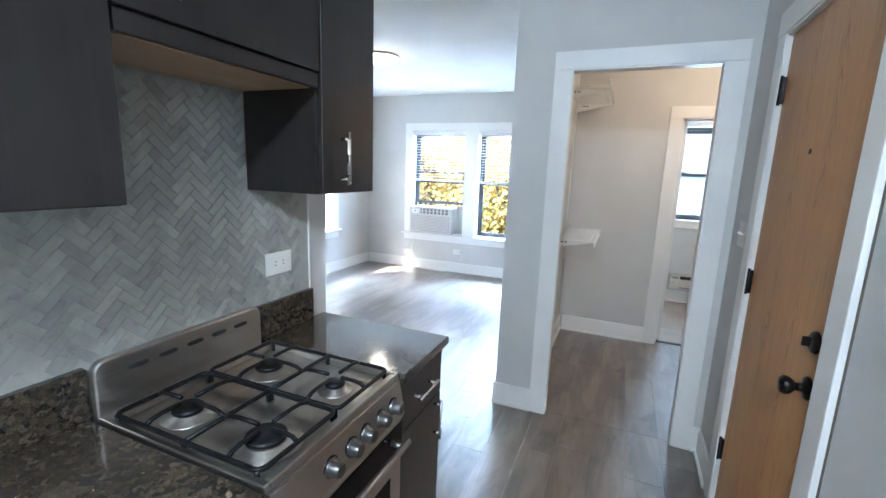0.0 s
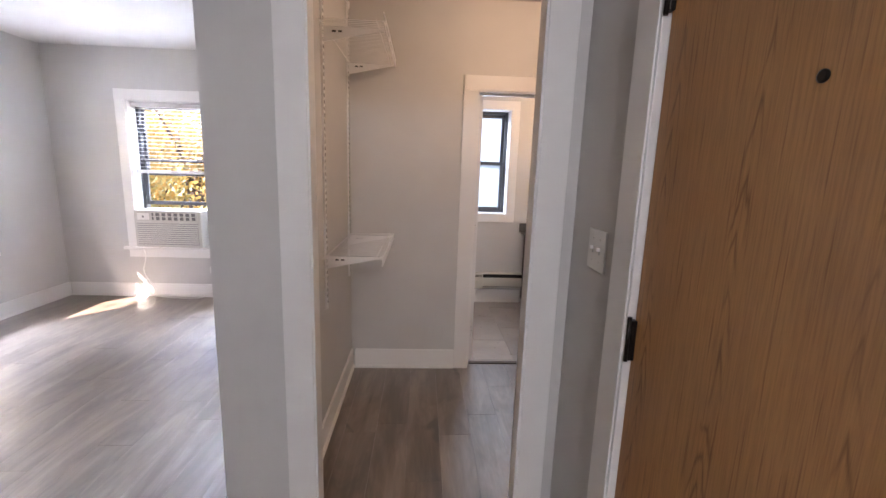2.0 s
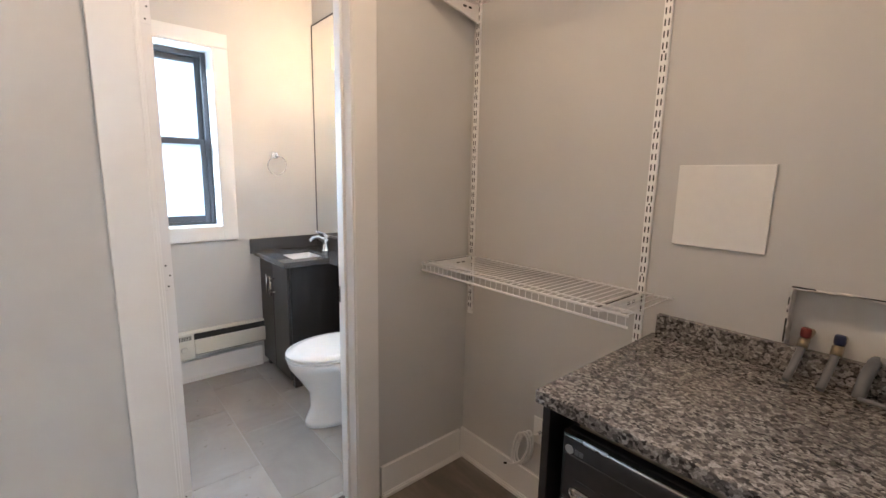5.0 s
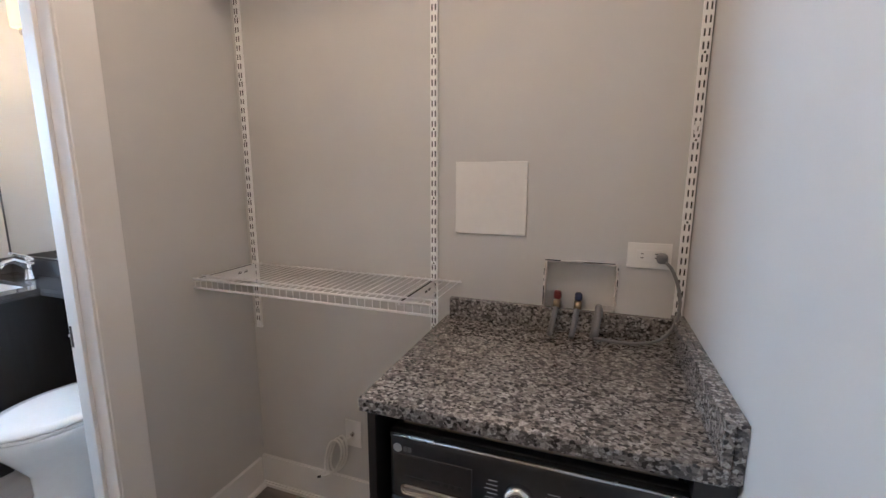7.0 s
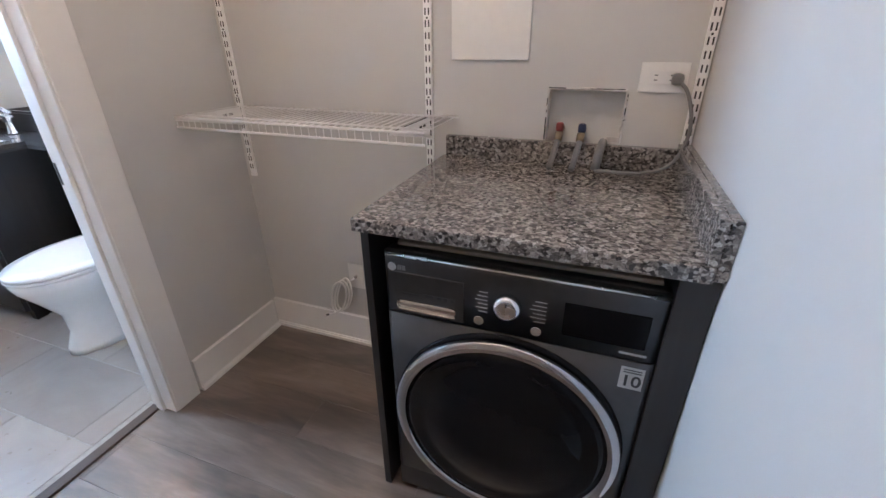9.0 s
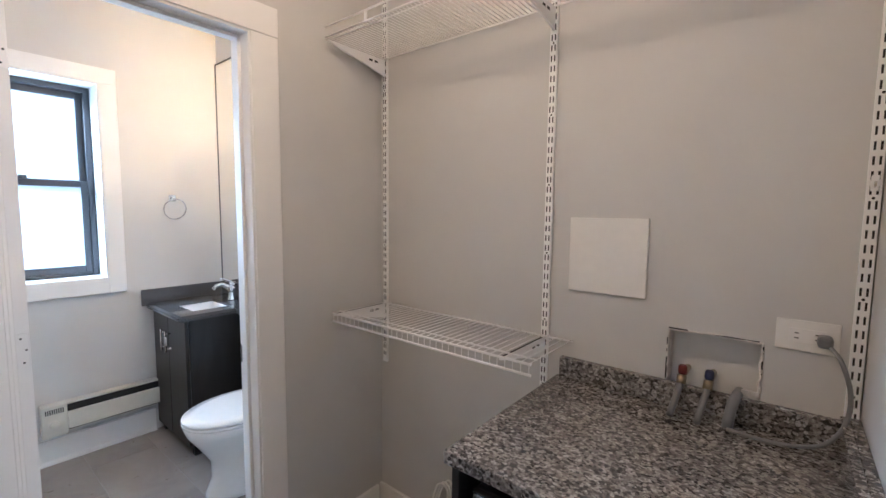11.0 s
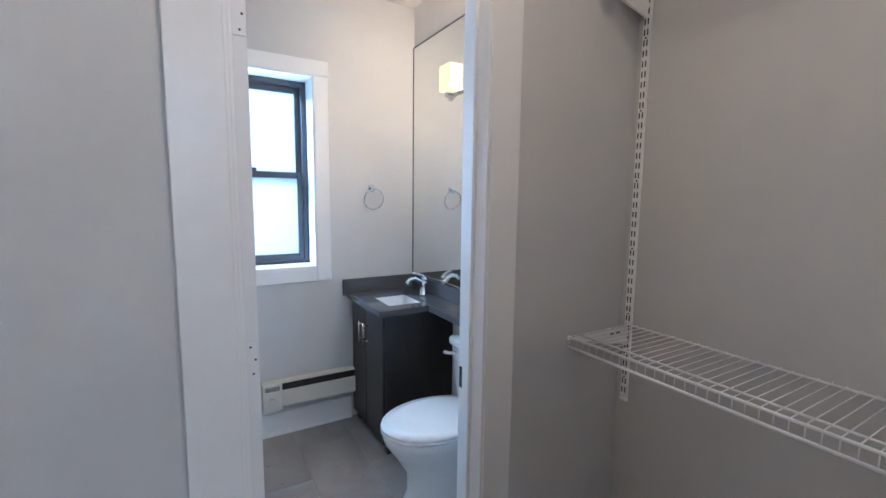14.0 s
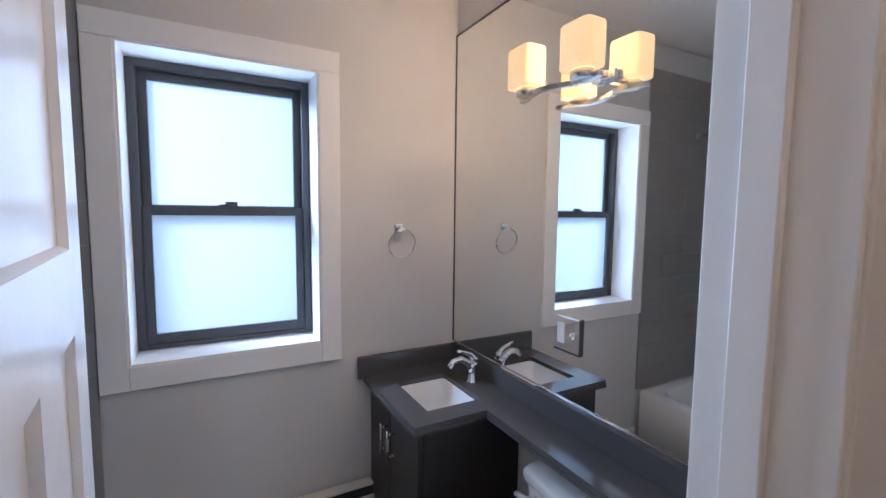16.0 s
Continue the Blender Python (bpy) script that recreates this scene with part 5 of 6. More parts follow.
def vanity():
    x0, y0 = 1.312, 5.478
    ob = thing("vanity_cabinet", (1.55, 5.9, 0), "black espresso vanity cabinet with a chrome handle", "vanity")
    part("side_panel", boxes((x0 + 0.02, y0, 0.055, BX - 0.002, y0 + 0.018, VZ - 0.0345), bevel=0.001), M_ESPRESSO, ob)
    part("side_panel", boxes((x0 + 0.02, BY - 0.034, 0.055, BX - 0.002, BY - 0.016, VZ - 0.0345), bevel=0.001), M_ESPRESSO, ob)
    part("bottom_panel", boxes((x0 + 0.02, y0 + 0.018, 0.055, BX - 0.002, BY - 0.034, 0.075)), M_ESPRESSO, ob)
    part("front_rail", boxes((x0 + 0.0195, y0 + 0.018, VZ - 0.08, x0 + 0.035, BY - 0.034, VZ - 0.0345)), M_ESPRESSO, ob)
    for y in (y0 + 0.002, BY - 0.06):
        part("foot", boxes((x0 + 0.025, y, 0, x0 + 0.075, y + 0.04, 0.056), bevel=0.003), M_ESPRESSO, ob)
    part("plinth", boxes((x0 + 0.06, y0 + 0.01, 0, BX - 0.01, y0 + 0.03, 0.056)), M_ESPRESSO, ob)
    m = (y0 + BY) / 2
    for a, b, h in ((y0 + 0.003, m - 0.002, m - 0.035), (m + 0.002, BY - 0.02, m + 0.035)):
        door = part("door", boxes((x0, a, 0.06, x0 + 0.019, b, VZ - 0.03), bevel=0.003), M_ESPRESSO, ob)
        bar_handle(door, (x0, h, 0.60), (x0, h, 0.69), (-1, 0, 0), 0.006, 0.028)


vanity()


def vanity_top():
    ob = thing("countertop", (1.55, 5.9, VZ), "L-shaped dark grey quartz vanity top running over the toilet", "vanity top")
    z0, z1 = VZ - 0.02, VZ
    sx0, sx1, sy0, sy1 = 1.380, 1.612, 5.545, 5.845
    bm = boxes((1.285, 5.452, z0, sx0, BY - 0.001, z1), (sx1, 5.452, z0, BX - 0.001, BY - 0.001, z1), (sx0, 5.452, z0, sx1, sy0, z1), (sx0, sy1, z0, sx1, BY - 0.001, z1),
               (1.582, BY1 + 0.001, z0, BX - 0.001, 5.452, z1))
    bmesh.ops.remove_doubles(bm, verts=bm.verts, dist=1e-5)
    part("top", bm, M_QUARTZ, ob)
    part("edge", boxes((1.283, 5.450, z0 - 0.014, 1.300, BY - 0.001, z0 - 0.0005), (1.300, 5.450, z0 - 0.014, 1.582, 5.47, z0 - 0.0005), (1.580, BY1 + 0.001, z0 - 0.014, 1.60, 5.45, z0 - 0.0005)), M_QUARTZ, ob)
    part("upstand", boxes((1.255, BY - 0.021, z1 - 0.018, BX - 0.0215, BY - 0.001, z1 + 0.084), bevel=0.002), M_QUARTZ, ob)
    part("upstand", boxes((BX - 0.021, BY1 + 0.001, z1 + 0.0005, BX - 0.001, BY - 0.001, z1 + 0.084), bevel=0.002), M_QUARTZ, ob)
    # undermount basin
    bm = bmesh.new()
    rings = []
    for f, z in ((0.006, z0 - 0.001), (0.0, z0 - 0.02), (-0.012, z0 - 0.09), (-0.05, z0 - 0.125), (-0.11, z0 - 0.13)):
        ring = []
        for cx, cy, a0 in ((sx1 + f - 0.03, sy1 + f - 0.03, 0), (sx0 - f + 0.03, sy1 + f - 0.03, 90), (sx0 - f + 0.03, sy0 - f + 0.03, 180), (sx1 + f - 0.03, sy0 - f + 0.03, 270)):
            for k in range(5):
                a = radians(a0 + k * 22.5)
                ring.append((cx + 0.03 * math.cos(a), cy + 0.03 * math.sin(a), z))
        rings.append(ring)
    loft(bm, rings, caps=False)
    bm.faces.new([v for v in bm.verts][-20:])
    b = part("basin", bm, M_PORC, ob, "white undermount porcelain basin")
    part("drain", lathe(bmesh.new(), ((0.02, 0.0), (0.02, 0.003), (0.012, 0.004)), (1.50, 5.695, z0 - 0.129), seg=18), M_CHROME, b)
    part("overflow", lathe(bmesh.new(), ((0.008, 0.0), (0.008, 0.002)), (sx0 + 0.002, 5.695, z0 - 0.05), "x", 14), M_DARKSLOT, b)


vanity_top()


def faucet():
    x, y, z = 1.680, 5.71, VZ
    ob = thing("faucet", (x, y, z), "chrome single-lever basin faucet", "faucet")
    part("base", lathe(bmesh.new(), ((0.030, 0.0005), (0.029, 0.006), (0.024, 0.012), (0.022, 0.06), (0.024, 0.078), (0.021, 0.085)), (x, y, z), seg=24), M_CHROME, ob)
    pts = [(x + 0.004, y, z + 0.045), (x - 0.02, y, z + 0.085), (x - 0.06, y, z + 0.108), (x - 0.095, y, z + 0.102), (x - 0.118, y, z + 0.082)]
    part("spout", sweep(bmesh.new(), pts, [0.018, 0.0165, 0.014, 0.0125, 0.0115], 14), M_CHROME, ob)
    part("lever", sweep(bmesh.new(), [(x + 0.004, y, z + 0.082), (x + 0.006, y, z + 0.100), (x - 0.012, y, z + 0.122), (x - 0.055, y, z + 0.140), (x - 0.075, y, z + 0.146)], [0.02, 0.018, 0.011, 0.008, 0.007], 12, flat=0.75), M_CHROME, ob)


faucet()
ob = thing("bathroom_mirror", (BX, 5.3, 0.923), "tall frameless wall mirror above the vanity top", "mirror")
part("glass", boxes((BX - 0.008, BY1 + 0.01, 0.936, BX - 0.002, BY - 0.004, 2.405), bevel=0.001), M_MIRROR, ob)
part("channel", boxes((BX - 0.013, BY1 + 0.01, 0.9235, BX - 0.001, BY - 0.004, 0.9355), bevel=0.001), M_CHROME, ob, "chrome bottom channel")
part("edge_trim", boxes((BX - 0.012, BY - 0.0038, 0.936, BX - 0.001, BY - 0.0008, 2.41), (BX - 0.012, BY1 + 0.01, 2.4055, BX - 0.001, BY - 0.004, 2.411)), M_DARKMETAL, ob, "thin dark edge")
outlet("vanity_outlet", "x", BX - 0.008, -1, 5.225, 1.165, 0.115, 0.118, label="mirrored outlet and switch plate set in the mirror", sockets=False)
ob = bpy.data.objects["vanity_outlet"]
ob.children[0].data.materials[0] = M_MIRROR
part("plate_edge", boxes((BX - 0.0175, 5.1645, 1.103, BX - 0.0085, 5.1672, 1.227), (BX - 0.0175, 5.1675, 1.103, BX - 0.0085, 5.2850, 1.1055)), M_DARKMETAL, ob, "dark bevelled plate edge")
part("receptacle", boxes((BX - 0.017, 5.235, 1.13, BX - 0.013, 5.268, 1.20), bevel=0.001), M_PLASTIC, ob)
part("toggle_plate", boxes((BX - 0.016, 5.19, 1.153, BX - 0.013, 5.202, 1.177), bevel=0.001), M_PLASTIC, ob)
part("toggle", boxes((BX - 0.028, 5.193, 1.165, BX - 0.014, 5.199, 1.175), bevel=0.001), M_PLASTIC, ob)

ob = thing("towel_ring", (1.455, BY, 1.49), "chrome towel ring on the bathroom wall", "towel ring")
part("rosette", boxes((1.432, BY - 0.012, 1.477, 1.474, BY - 0.0006, 1.519), bevel=0.004), M_CHROME, ob)
part("post", boxes((1.442, BY - 0.045, 1.486, 1.465, BY - 0.010, 1.506), bevel=0.004), M_CHROME, ob)
bm = bmesh.new()
sweep(bm, [(1.457 + 0.064 * math.sin(k * math.tau / 40), BY - 0.036 + 0.016 * math.cos(k * math.tau / 40 + 3.14), 1.428 + 0.064 * math.cos(k * math.tau / 40)) for k in range(40)], 0.004, 8, closed=True)
part("ring", bm, M_CHROME, ob)


def vanity_light():
    ob = thing("vanity_light", (BX - 0.01, 5.14, 2.0), "wavy brushed nickel vanity light with two lit opal shades", "wall lamp")
    xs = BX - 0.008
    part("back_plate", boxes((xs - 0.02, 5.06, 1.966, xs - 0.0005, 5.15, 1.996), bevel=0.006), M_NICKEL, ob)
    part("stem", boxes((xs - 0.10, 5.095, 1.975, xs - 0.015, 5.115, 1.995), bevel=0.003), M_NICKEL, ob)
    spots = [(xs - 0.120, 5.335), (xs - 0.105, 5.105)]
    rings = []
    for k in range(29):
        u = k / 28
        y = 5.40 - u * 0.36
        x = xs - 0.105 + 0.022 * math.cos((y - 5.105) / 0.46 * math.tau * 1.5)
        rings.append([(x - 0.010, y, 1.954), (x + 0.010, y, 1.954), (x + 0.010, y, 1.968), (x - 0.010, y, 1.968)])
    bm = loft(bmesh.new(), rings)
    for f in bm.faces:
        f.smooth = False
    part("wavy_bar", bm, M_NICKEL, ob, "wavy brushed nickel bar")
    for x, y in spots:
        part("cup", lathe(bmesh.new(), ((0.030, 0.0), (0.034, 0.006), (0.034, 0.022), (0.028, 0.026)), (x, y, 1.960), seg=24, sx=0.8, sy=1.1), M_NICKEL, ob)
        bm = bmesh.new()
        rings = []
        n = 40
        for f, z in ((0.95, 1.987), (1.0, 1.992), (1.0, 2.105), (0.96, 2.112), (0.90, 2.112), (0.90, 2.0)):
            ring = []
            for i in range(n):
                a = i * math.tau / n
                ca, sa = math.cos(a), math.sin(a)
                ring.append((x + f * 0.043 * math.copysign(abs(ca) ** 0.45, ca), y + f * 0.058 * math.copysign(abs(sa) ** 0.35, sa), z))
            rings.append(ring)
        loft(bm, rings)
        part("shade", bm, M_SHADE, ob, "lit opal glass shade").visible_shadow = False
        lamp("vanity_bulb_light", "POINT", pose(x, y, 2.055), 0.43, (1.0, 0.70, 0.40), 0.03)


vanity_light()


def toilet():
    cx, cy = 1.40, 5.03
    ob = thing("toilet", (cx, cy, 0), "white porcelain toilet with closed lid under the vanity top", "toilet")

    def oval(x, rx, ry, z, n=36, back=None):
        ring = []
        for i in range(n):
            a = i * math.tau / n
            px = x + rx * math.cos(a)
            if back is not None:
                px = min(px, back)
            ring.append((px, cy + ry * math.sin(a), z))
        return ring
    bm = bmesh.new()
    loft(bm, [oval(1.45, 0.235, 0.115, 0.0), oval(1.45, 0.232, 0.113, 0.03), oval(1.455, 0.205, 0.100, 0.10), oval(1.45, 0.205, 0.105, 0.19), oval(1.425, 0.235, 0.150, 0.28),
              oval(1.405, 0.262, 0.178, 0.35), oval(1.40, 0.268, 0.185, 0.385), oval(1.40, 0.264, 0.182, 0.397)])
    part("bowl", bm, M_PORC, ob)
    bm = bmesh.new()
    loft(bm, [oval(1.395, 0.262, 0.185, 0.398, back=1.60), oval(1.395, 0.270, 0.190, 0.404, back=1.605), oval(1.395, 0.268, 0.189, 0.414, back=1.60)])
    part("seat", bm, M_PORC, ob)
    bm = bmesh.new()
    loft(bm, [oval(1.395, 0.262, 0.184, 0.4145, back=1.60), oval(1.395, 0.270, 0.190, 0.420, back=1.605), oval(1.395, 0.266, 0.187, 0.431, back=1.60), oval(1.40, 0.22, 0.15, 0.437, back=1.58)])
    part("lid", bm, M_PORC, ob)
    part("hinge_block", boxes((1.575, cy - 0.09, 0.398, 1.625, cy + 0.09, 0.43), bevel=0.006), M_PORC, ob)
    bm = bmesh.new()

    def rect(x0, x1, h, z, r=0.035):
        ring = []
        for px, py, a0 in ((x1 - r, cy + h - r, 0), (x0 + r, cy + h - r, 90), (x0 + r, cy - h + r, 180), (x1 - r, cy - h + r, 270)):
            for k in range(6):
                a = radians(a0 + k * 18)
                ring.append((px + r * math.cos(a), py + r * math.sin(a), z))
        return ring
    loft(bm, [rect(1.625, 1.745, 0.17, 0.36), rect(1.61, 1.75, 0.195, 0.42), rect(1.602, 1.752, 0.215, 0.60), rect(1.598, 1.752, 0.222, 0.682)])
    part("tank", bm, M_PORC, ob)
    bm = bmesh.new()
    loft(bm, [rect(1.589, 1.754, 0.23, 0.683), rect(1.586, 1.754, 0.233, 0.69), rect(1.586, 1.754, 0.233, 0.712), rect(1.594, 1.752, 0.225, 0.722), rect(1.63, 1.74, 0.18, 0.726)])
    part("tank_lid", bm, M_PORC, ob)
    lv = part("lever", sweep(bmesh.new(), [(1.600, cy + 0.165, 0.645), (1.580, cy + 0.165, 0.645), (1.573, cy + 0.185, 0.640), (1.571, cy + 0.225, 0.633)], [0.012, 0.011, 0.010, 0.012], 10, flat=0.8), M_PLASTIC, ob, "white flush lever")
    part("neck", boxes((1.60, cy - 0.10, 0.25, 1.78, cy + 0.10, 0.40), bevel=0.03), M_PORC, ob)


toilet()


def heater():
    x0, x1, y1 = 0.753, 1.308, BY - 0.015
    ob = thing("baseboard_heater", (1.04, BY, 0.175), "cream electric baseboard heater with a thermostat dial", "heater")
    part("back_plate", boxes((x0, y1 - 0.012, 0.172, x1, y1, 0.352), bevel=0.002), M_CREAM, ob)
    part("front_cover", boxes((x0 + 0.11, y1 - 0.066, 0.202, x1, y1 - 0.052, 0.302), bevel=0.004), M_CREAM, ob)
    part("top_cover", boxes((x0 + 0.11, y1 - 0.052, 0.340, x1, y1 - 0.0125, 0.352), bevel=0.003), M_CREAM, ob)
    part("outlet_slot", boxes((x0 + 0.112, y1 - 0.050, 0.194, x1 - 0.002, y1 - 0.0125, 0.338)), M_DARKSLOT, ob, "dark air slot")
    cap = part("end_cap", boxes((x0, y1 - 0.068, 0.179, x0 + 0.109, y1 - 0.0125, 0.353), bevel=0.004), M_CREAM, ob)
    part("dial", lathe(bmesh.new(), ((0.020, 0.0), (0.019, 0.012), (0.015, 0.014)), (x0 + 0.05, y1 - 0.068, 0.249), "-y", 20), M_CREAM, cap)
    for k in range(9):
        part("vent_slot", boxes((x0 + 0.016 + k * 0.009, y1 - 0.0688, 0.309, x0 + 0.021 + k * 0.009, y1 - 0.066, 0.336)), M_DARKSLOT, cap)


heater()


def bath_door():
    x0, x1, y0, y1, z1 = 0.542, 0.576, 4.452, 5.054, 2.012
    ob = thing("door_bath", (x1, y0, 0), "white panelled bathroom door standing open with a bronze knob", "door", kind="structure")
    ob.rotation_euler.z = radians(6.3)
    st, r0, r1, r2 = 0.115, 0.235, 1.395, 1.515
    m0, m1 = (y0 + y1) / 2 - 0.055, (y0 + y1) / 2 + 0.055
    bm = boxes((x0, y0, 0.01, x1, y0 + st, z1), (x0, y1 - st, 0.01, x1, y1, z1), (x0, y0 + st, 0.01, x1, y1 - st, r0), (x0, y0 + st, r1, x1, y1 - st, r2),
               (x0, y0 + st, z1 - 0.115, x1, y1 - st, z1), (x0, m0, r0, x1, m1, r1))
    bmesh.ops.remove_doubles(bm, verts=bm.verts, dist=1e-5)
    leaf = part("door_leaf", bm, M_DOORW, ob)
    for a, b, lo, hi in ((y0 + st, m0, r0, r1), (m1, y1 - st, r0, r1), (y0 + st, y1 - st, r2, z1 - 0.115)):
        part("panel", boxes((x0 + 0.011, a, lo, x1 - 0.011, b, hi)), M_DOORW, leaf)
        # sloped edges round the sunk panel
        q = 0.007
        ring_o = [(x1 - 0.0006, a, lo), (x1 - 0.0006, b, lo), (x1 - 0.0006, b, hi), (x1 - 0.0006, a, hi)]
        ring_i = [(x1 - 0.0108, a + q, lo + q), (x1 - 0.0108, b - q, lo + q), (x1 - 0.0108, b - q, hi - q), (x1 - 0.0108, a + q, hi - q)]
        bm = loft(bmesh.new(), [ring_o, ring_i], caps=False)
        for f in bm.faces:
            f.smooth = False
        part("panel_edge", bm, M_DOORW, leaf)
    for d, X in (("x", x1), ("-x", x0)):
        bm = bmesh.new()
        lathe(bm, ((0.032, 0.0), (0.032, 0.004), (0.026, 0.010), (0.012, 0.014), (0.011, 0.038), (0.019, 0.046), (0.028, 0.056), (0.028, 0.065), (0.02, 0.074), (0.006, 0.077)), (X, y1 - 0.062, 0.905), d, 26)
        part("door_knob", bm, M_BRONZE, ob, "dark bronze knob")
    part("latch_plate", boxes((x0 + 0.005, y1 - 0.001, 0.876, x1 - 0.005, y1 + 0.0012, 0.934), bevel=0.0005), M_BRONZE, ob, "dark bronze latch plate")
    for z in (0.25, 1.052, 1.83):
        leaf2 = part("hinge_leaf", boxes((x0 - 0.004, y0 - 0.0026, z - 0.046, x1 - 0.002, y0 - 0.0002, z + 0.046), bevel=0.001), M_DOORW, ob, "painted-over hinge leaf")
        for dx, dz in ((0.0, 0.032), (0.010, 0.0), (0.004, -0.034)):
            part("screw_hole", lathe(bmesh.new(), ((0.0028, 0.0), (0.0028, 0.0008)), ((x0 + x1) / 2 + dx - 0.002, y0 - 0.0026, z + dz), "-y", 8), M_DARKSLOT, leaf2)


bath_door()


def bathtub():
    x0, x1, y0, y1, zt = BX0 + 0.012, 0.305, BY1 + 0.012, BY - 0.012, 0.40
    ob = thing("bathtub", ((x0 + x1) / 2, (y0 + y1) / 2, 0), "white built-in bathtub in a tiled alcove", "bathtub")

    def rr(m, z, r):
        ring = []
        for px, py, a0 in ((x1 - m - r, y1 - m - r, 0), (x0 + m + r, y1 - m - r, 90), (x0 + m + r, y0 + m + r, 180), (x1 - m - r, y0 + m + r, 270)):
            for k in range(7):
                a = radians(a0 + k * 15)
                ring.append((px + r * math.cos(a), py + r * math.sin(a), z))
        return ring
    bm = bmesh.new()
    loft(bm, [rr(0.0, 0.0, 0.012), rr(0.0, zt - 0.02, 0.012), rr(0.004, zt - 0.004, 0.014), rr(0.015, zt, 0.02), rr(0.075, zt, 0.10), rr(0.09, zt - 0.012, 0.10), rr(0.12, 0.15, 0.12), rr(0.17, 0.09, 0.12)])
    part("shell", bm, M_PORC, ob)


bathtub()


def shower_head():
    x, y, z = -0.19, BY - 0.0092, 2.12
    ob = thing("shower_head", (x, y, z), "chrome shower arm and head on the tiled wall", "shower head")
    part("flange", lathe(bmesh.new(), ((0.028, 0.0), (0.026, 0.006), (0.012, 0.010)), (x, y, z), "-y", 20), M_CHROME, ob)
    part("arm", sweep(bmesh.new(), [(x, y - 0.004, z), (x, y - 0.08, z + 0.005), (x, y - 0.14, z - 0.03), (x, y - 0.165, z - 0.06)], 0.0095, 10), M_CHROME, ob)
    part("head", lathe(bmesh.new(), ((0.014, 0.0), (0.018, -0.02), (0.042, -0.05), (0.044, -0.06), (0.038, -0.064)), (x, y - 0.168, z - 0.055), seg=24), M_CHROME, ob)


shower_head()

# ---- outside: ground, autumn trees and an unseen sun blocker ----
GZ = -4.0
M_GRASS = plain("grass", (0.06, 0.085, 0.03), 0.9, 0.0, 0.3, 2)
solo("ground", boxes((-300, -300, GZ - 0.2, 300, 300, GZ)), M_GRASS, "grassy ground far below the windows", "ground", kind="structure")


def leaf_mat(name, a, b):
    p = Mat(name, a, 0.6)
    g = p.node("ShaderNodeNewGeometry")
    tint = p.ramp(g.outputs["Random Per Island"], (0.0, a), (1.0, b))
    p.color(tint)
    through_leaf = p.node("ShaderNodeBsdfTranslucent")
    p.link(tint, through_leaf.inputs["Color"])
    mixer = p.node("ShaderNodeMixShader", Fac=0.5)
    p.link(p.b.outputs[0], mixer.inputs[1])
    p.link(through_leaf.outputs[0], mixer.inputs[2])
    p.link(mixer.outputs[0], p.t.nodes["Material Output"].inputs["Surface"])
    return p.m


M_LEAF_Y = leaf_mat("yellow_leaves", (0.40, 0.24, 0.065), (0.25, 0.24, 0.10))
M_LEAF_G = leaf_mat("green_leaves", (0.15, 0.19, 0.08), (0.34, 0.24, 0.08))
M_BARK = plain("bark", (0.07, 0.05, 0.04), 0.9, 0.0, 0.3, 30)


def tree(x, y, height, spread, mat, seed, clumps=130, leaves=190, low=0.25, limbs=15):
    random.seed(seed)
    ob = thing("tree", (x, y, GZ), "autumn tree with yellow and green leaves outside, in view or added to block sun", "tree", "autumn trees")
    top = GZ + height
    bm = bmesh.new()
    trunk = [(x + random.uniform(-0.1, 0.1) * k, y + random.uniform(-0.1, 0.1) * k, GZ + height * 0.7 * k / 5) for k in range(6)]
    sweep(bm, trunk, [0.22, 0.19, 0.16, 0.13, 0.1, 0.06], 9)
    centres = []
    for k in range(clumps):
        a, u = random.uniform(0, math.tau), random.uniform(low, 1.0)
        r = spread * math.sqrt(random.uniform(0.05, 1)) * (1.05 - 0.6 * abs(u - 0.55))
        centres.append(Vector((x + r * math.cos(a), y + r * math.sin(a), GZ + height * u)))
    for c in centres[::max(1, clumps // limbs)]:
        p = Vector(trunk[random.randint(2, 4)])
        sweep(bm, [p, p.lerp(c, 0.5) + Vector((0, 0, 0.15)), c], [0.06, 0.04, 0.012], 6)
    part("trunk", bm, M_BARK, ob)
    verts, faces = [], []
    for c in centres:
        for _ in range(leaves):
            p = c + Vector((random.gauss(0, 0.36), random.gauss(0, 0.36), random.gauss(0, 0.28)))
            n = Vector((random.gauss(0, 1), random.gauss(0, 1), random.gauss(0, 1) + 0.5)).normalized()
            u = n.orthogonal().normalized() * random.uniform(0.038, 0.075)
            v = n.cross(u.normalized()) * random.uniform(0.027, 0.053)
            i = len(verts)
            verts += [tuple(p - u - ob.location), tuple(p - v - ob.location), tuple(p + u - ob.location), tuple(p + v - ob.location)]
            faces.append((i, i + 1, i + 2, i + 3))
    me = bpy.data.meshes.new("crown")
    me.from_pydata(verts, [], faces)
    me.materials.append(mat)
    o = new("crown", me)
    o.parent = ob
    o["kind"] = "stuff"


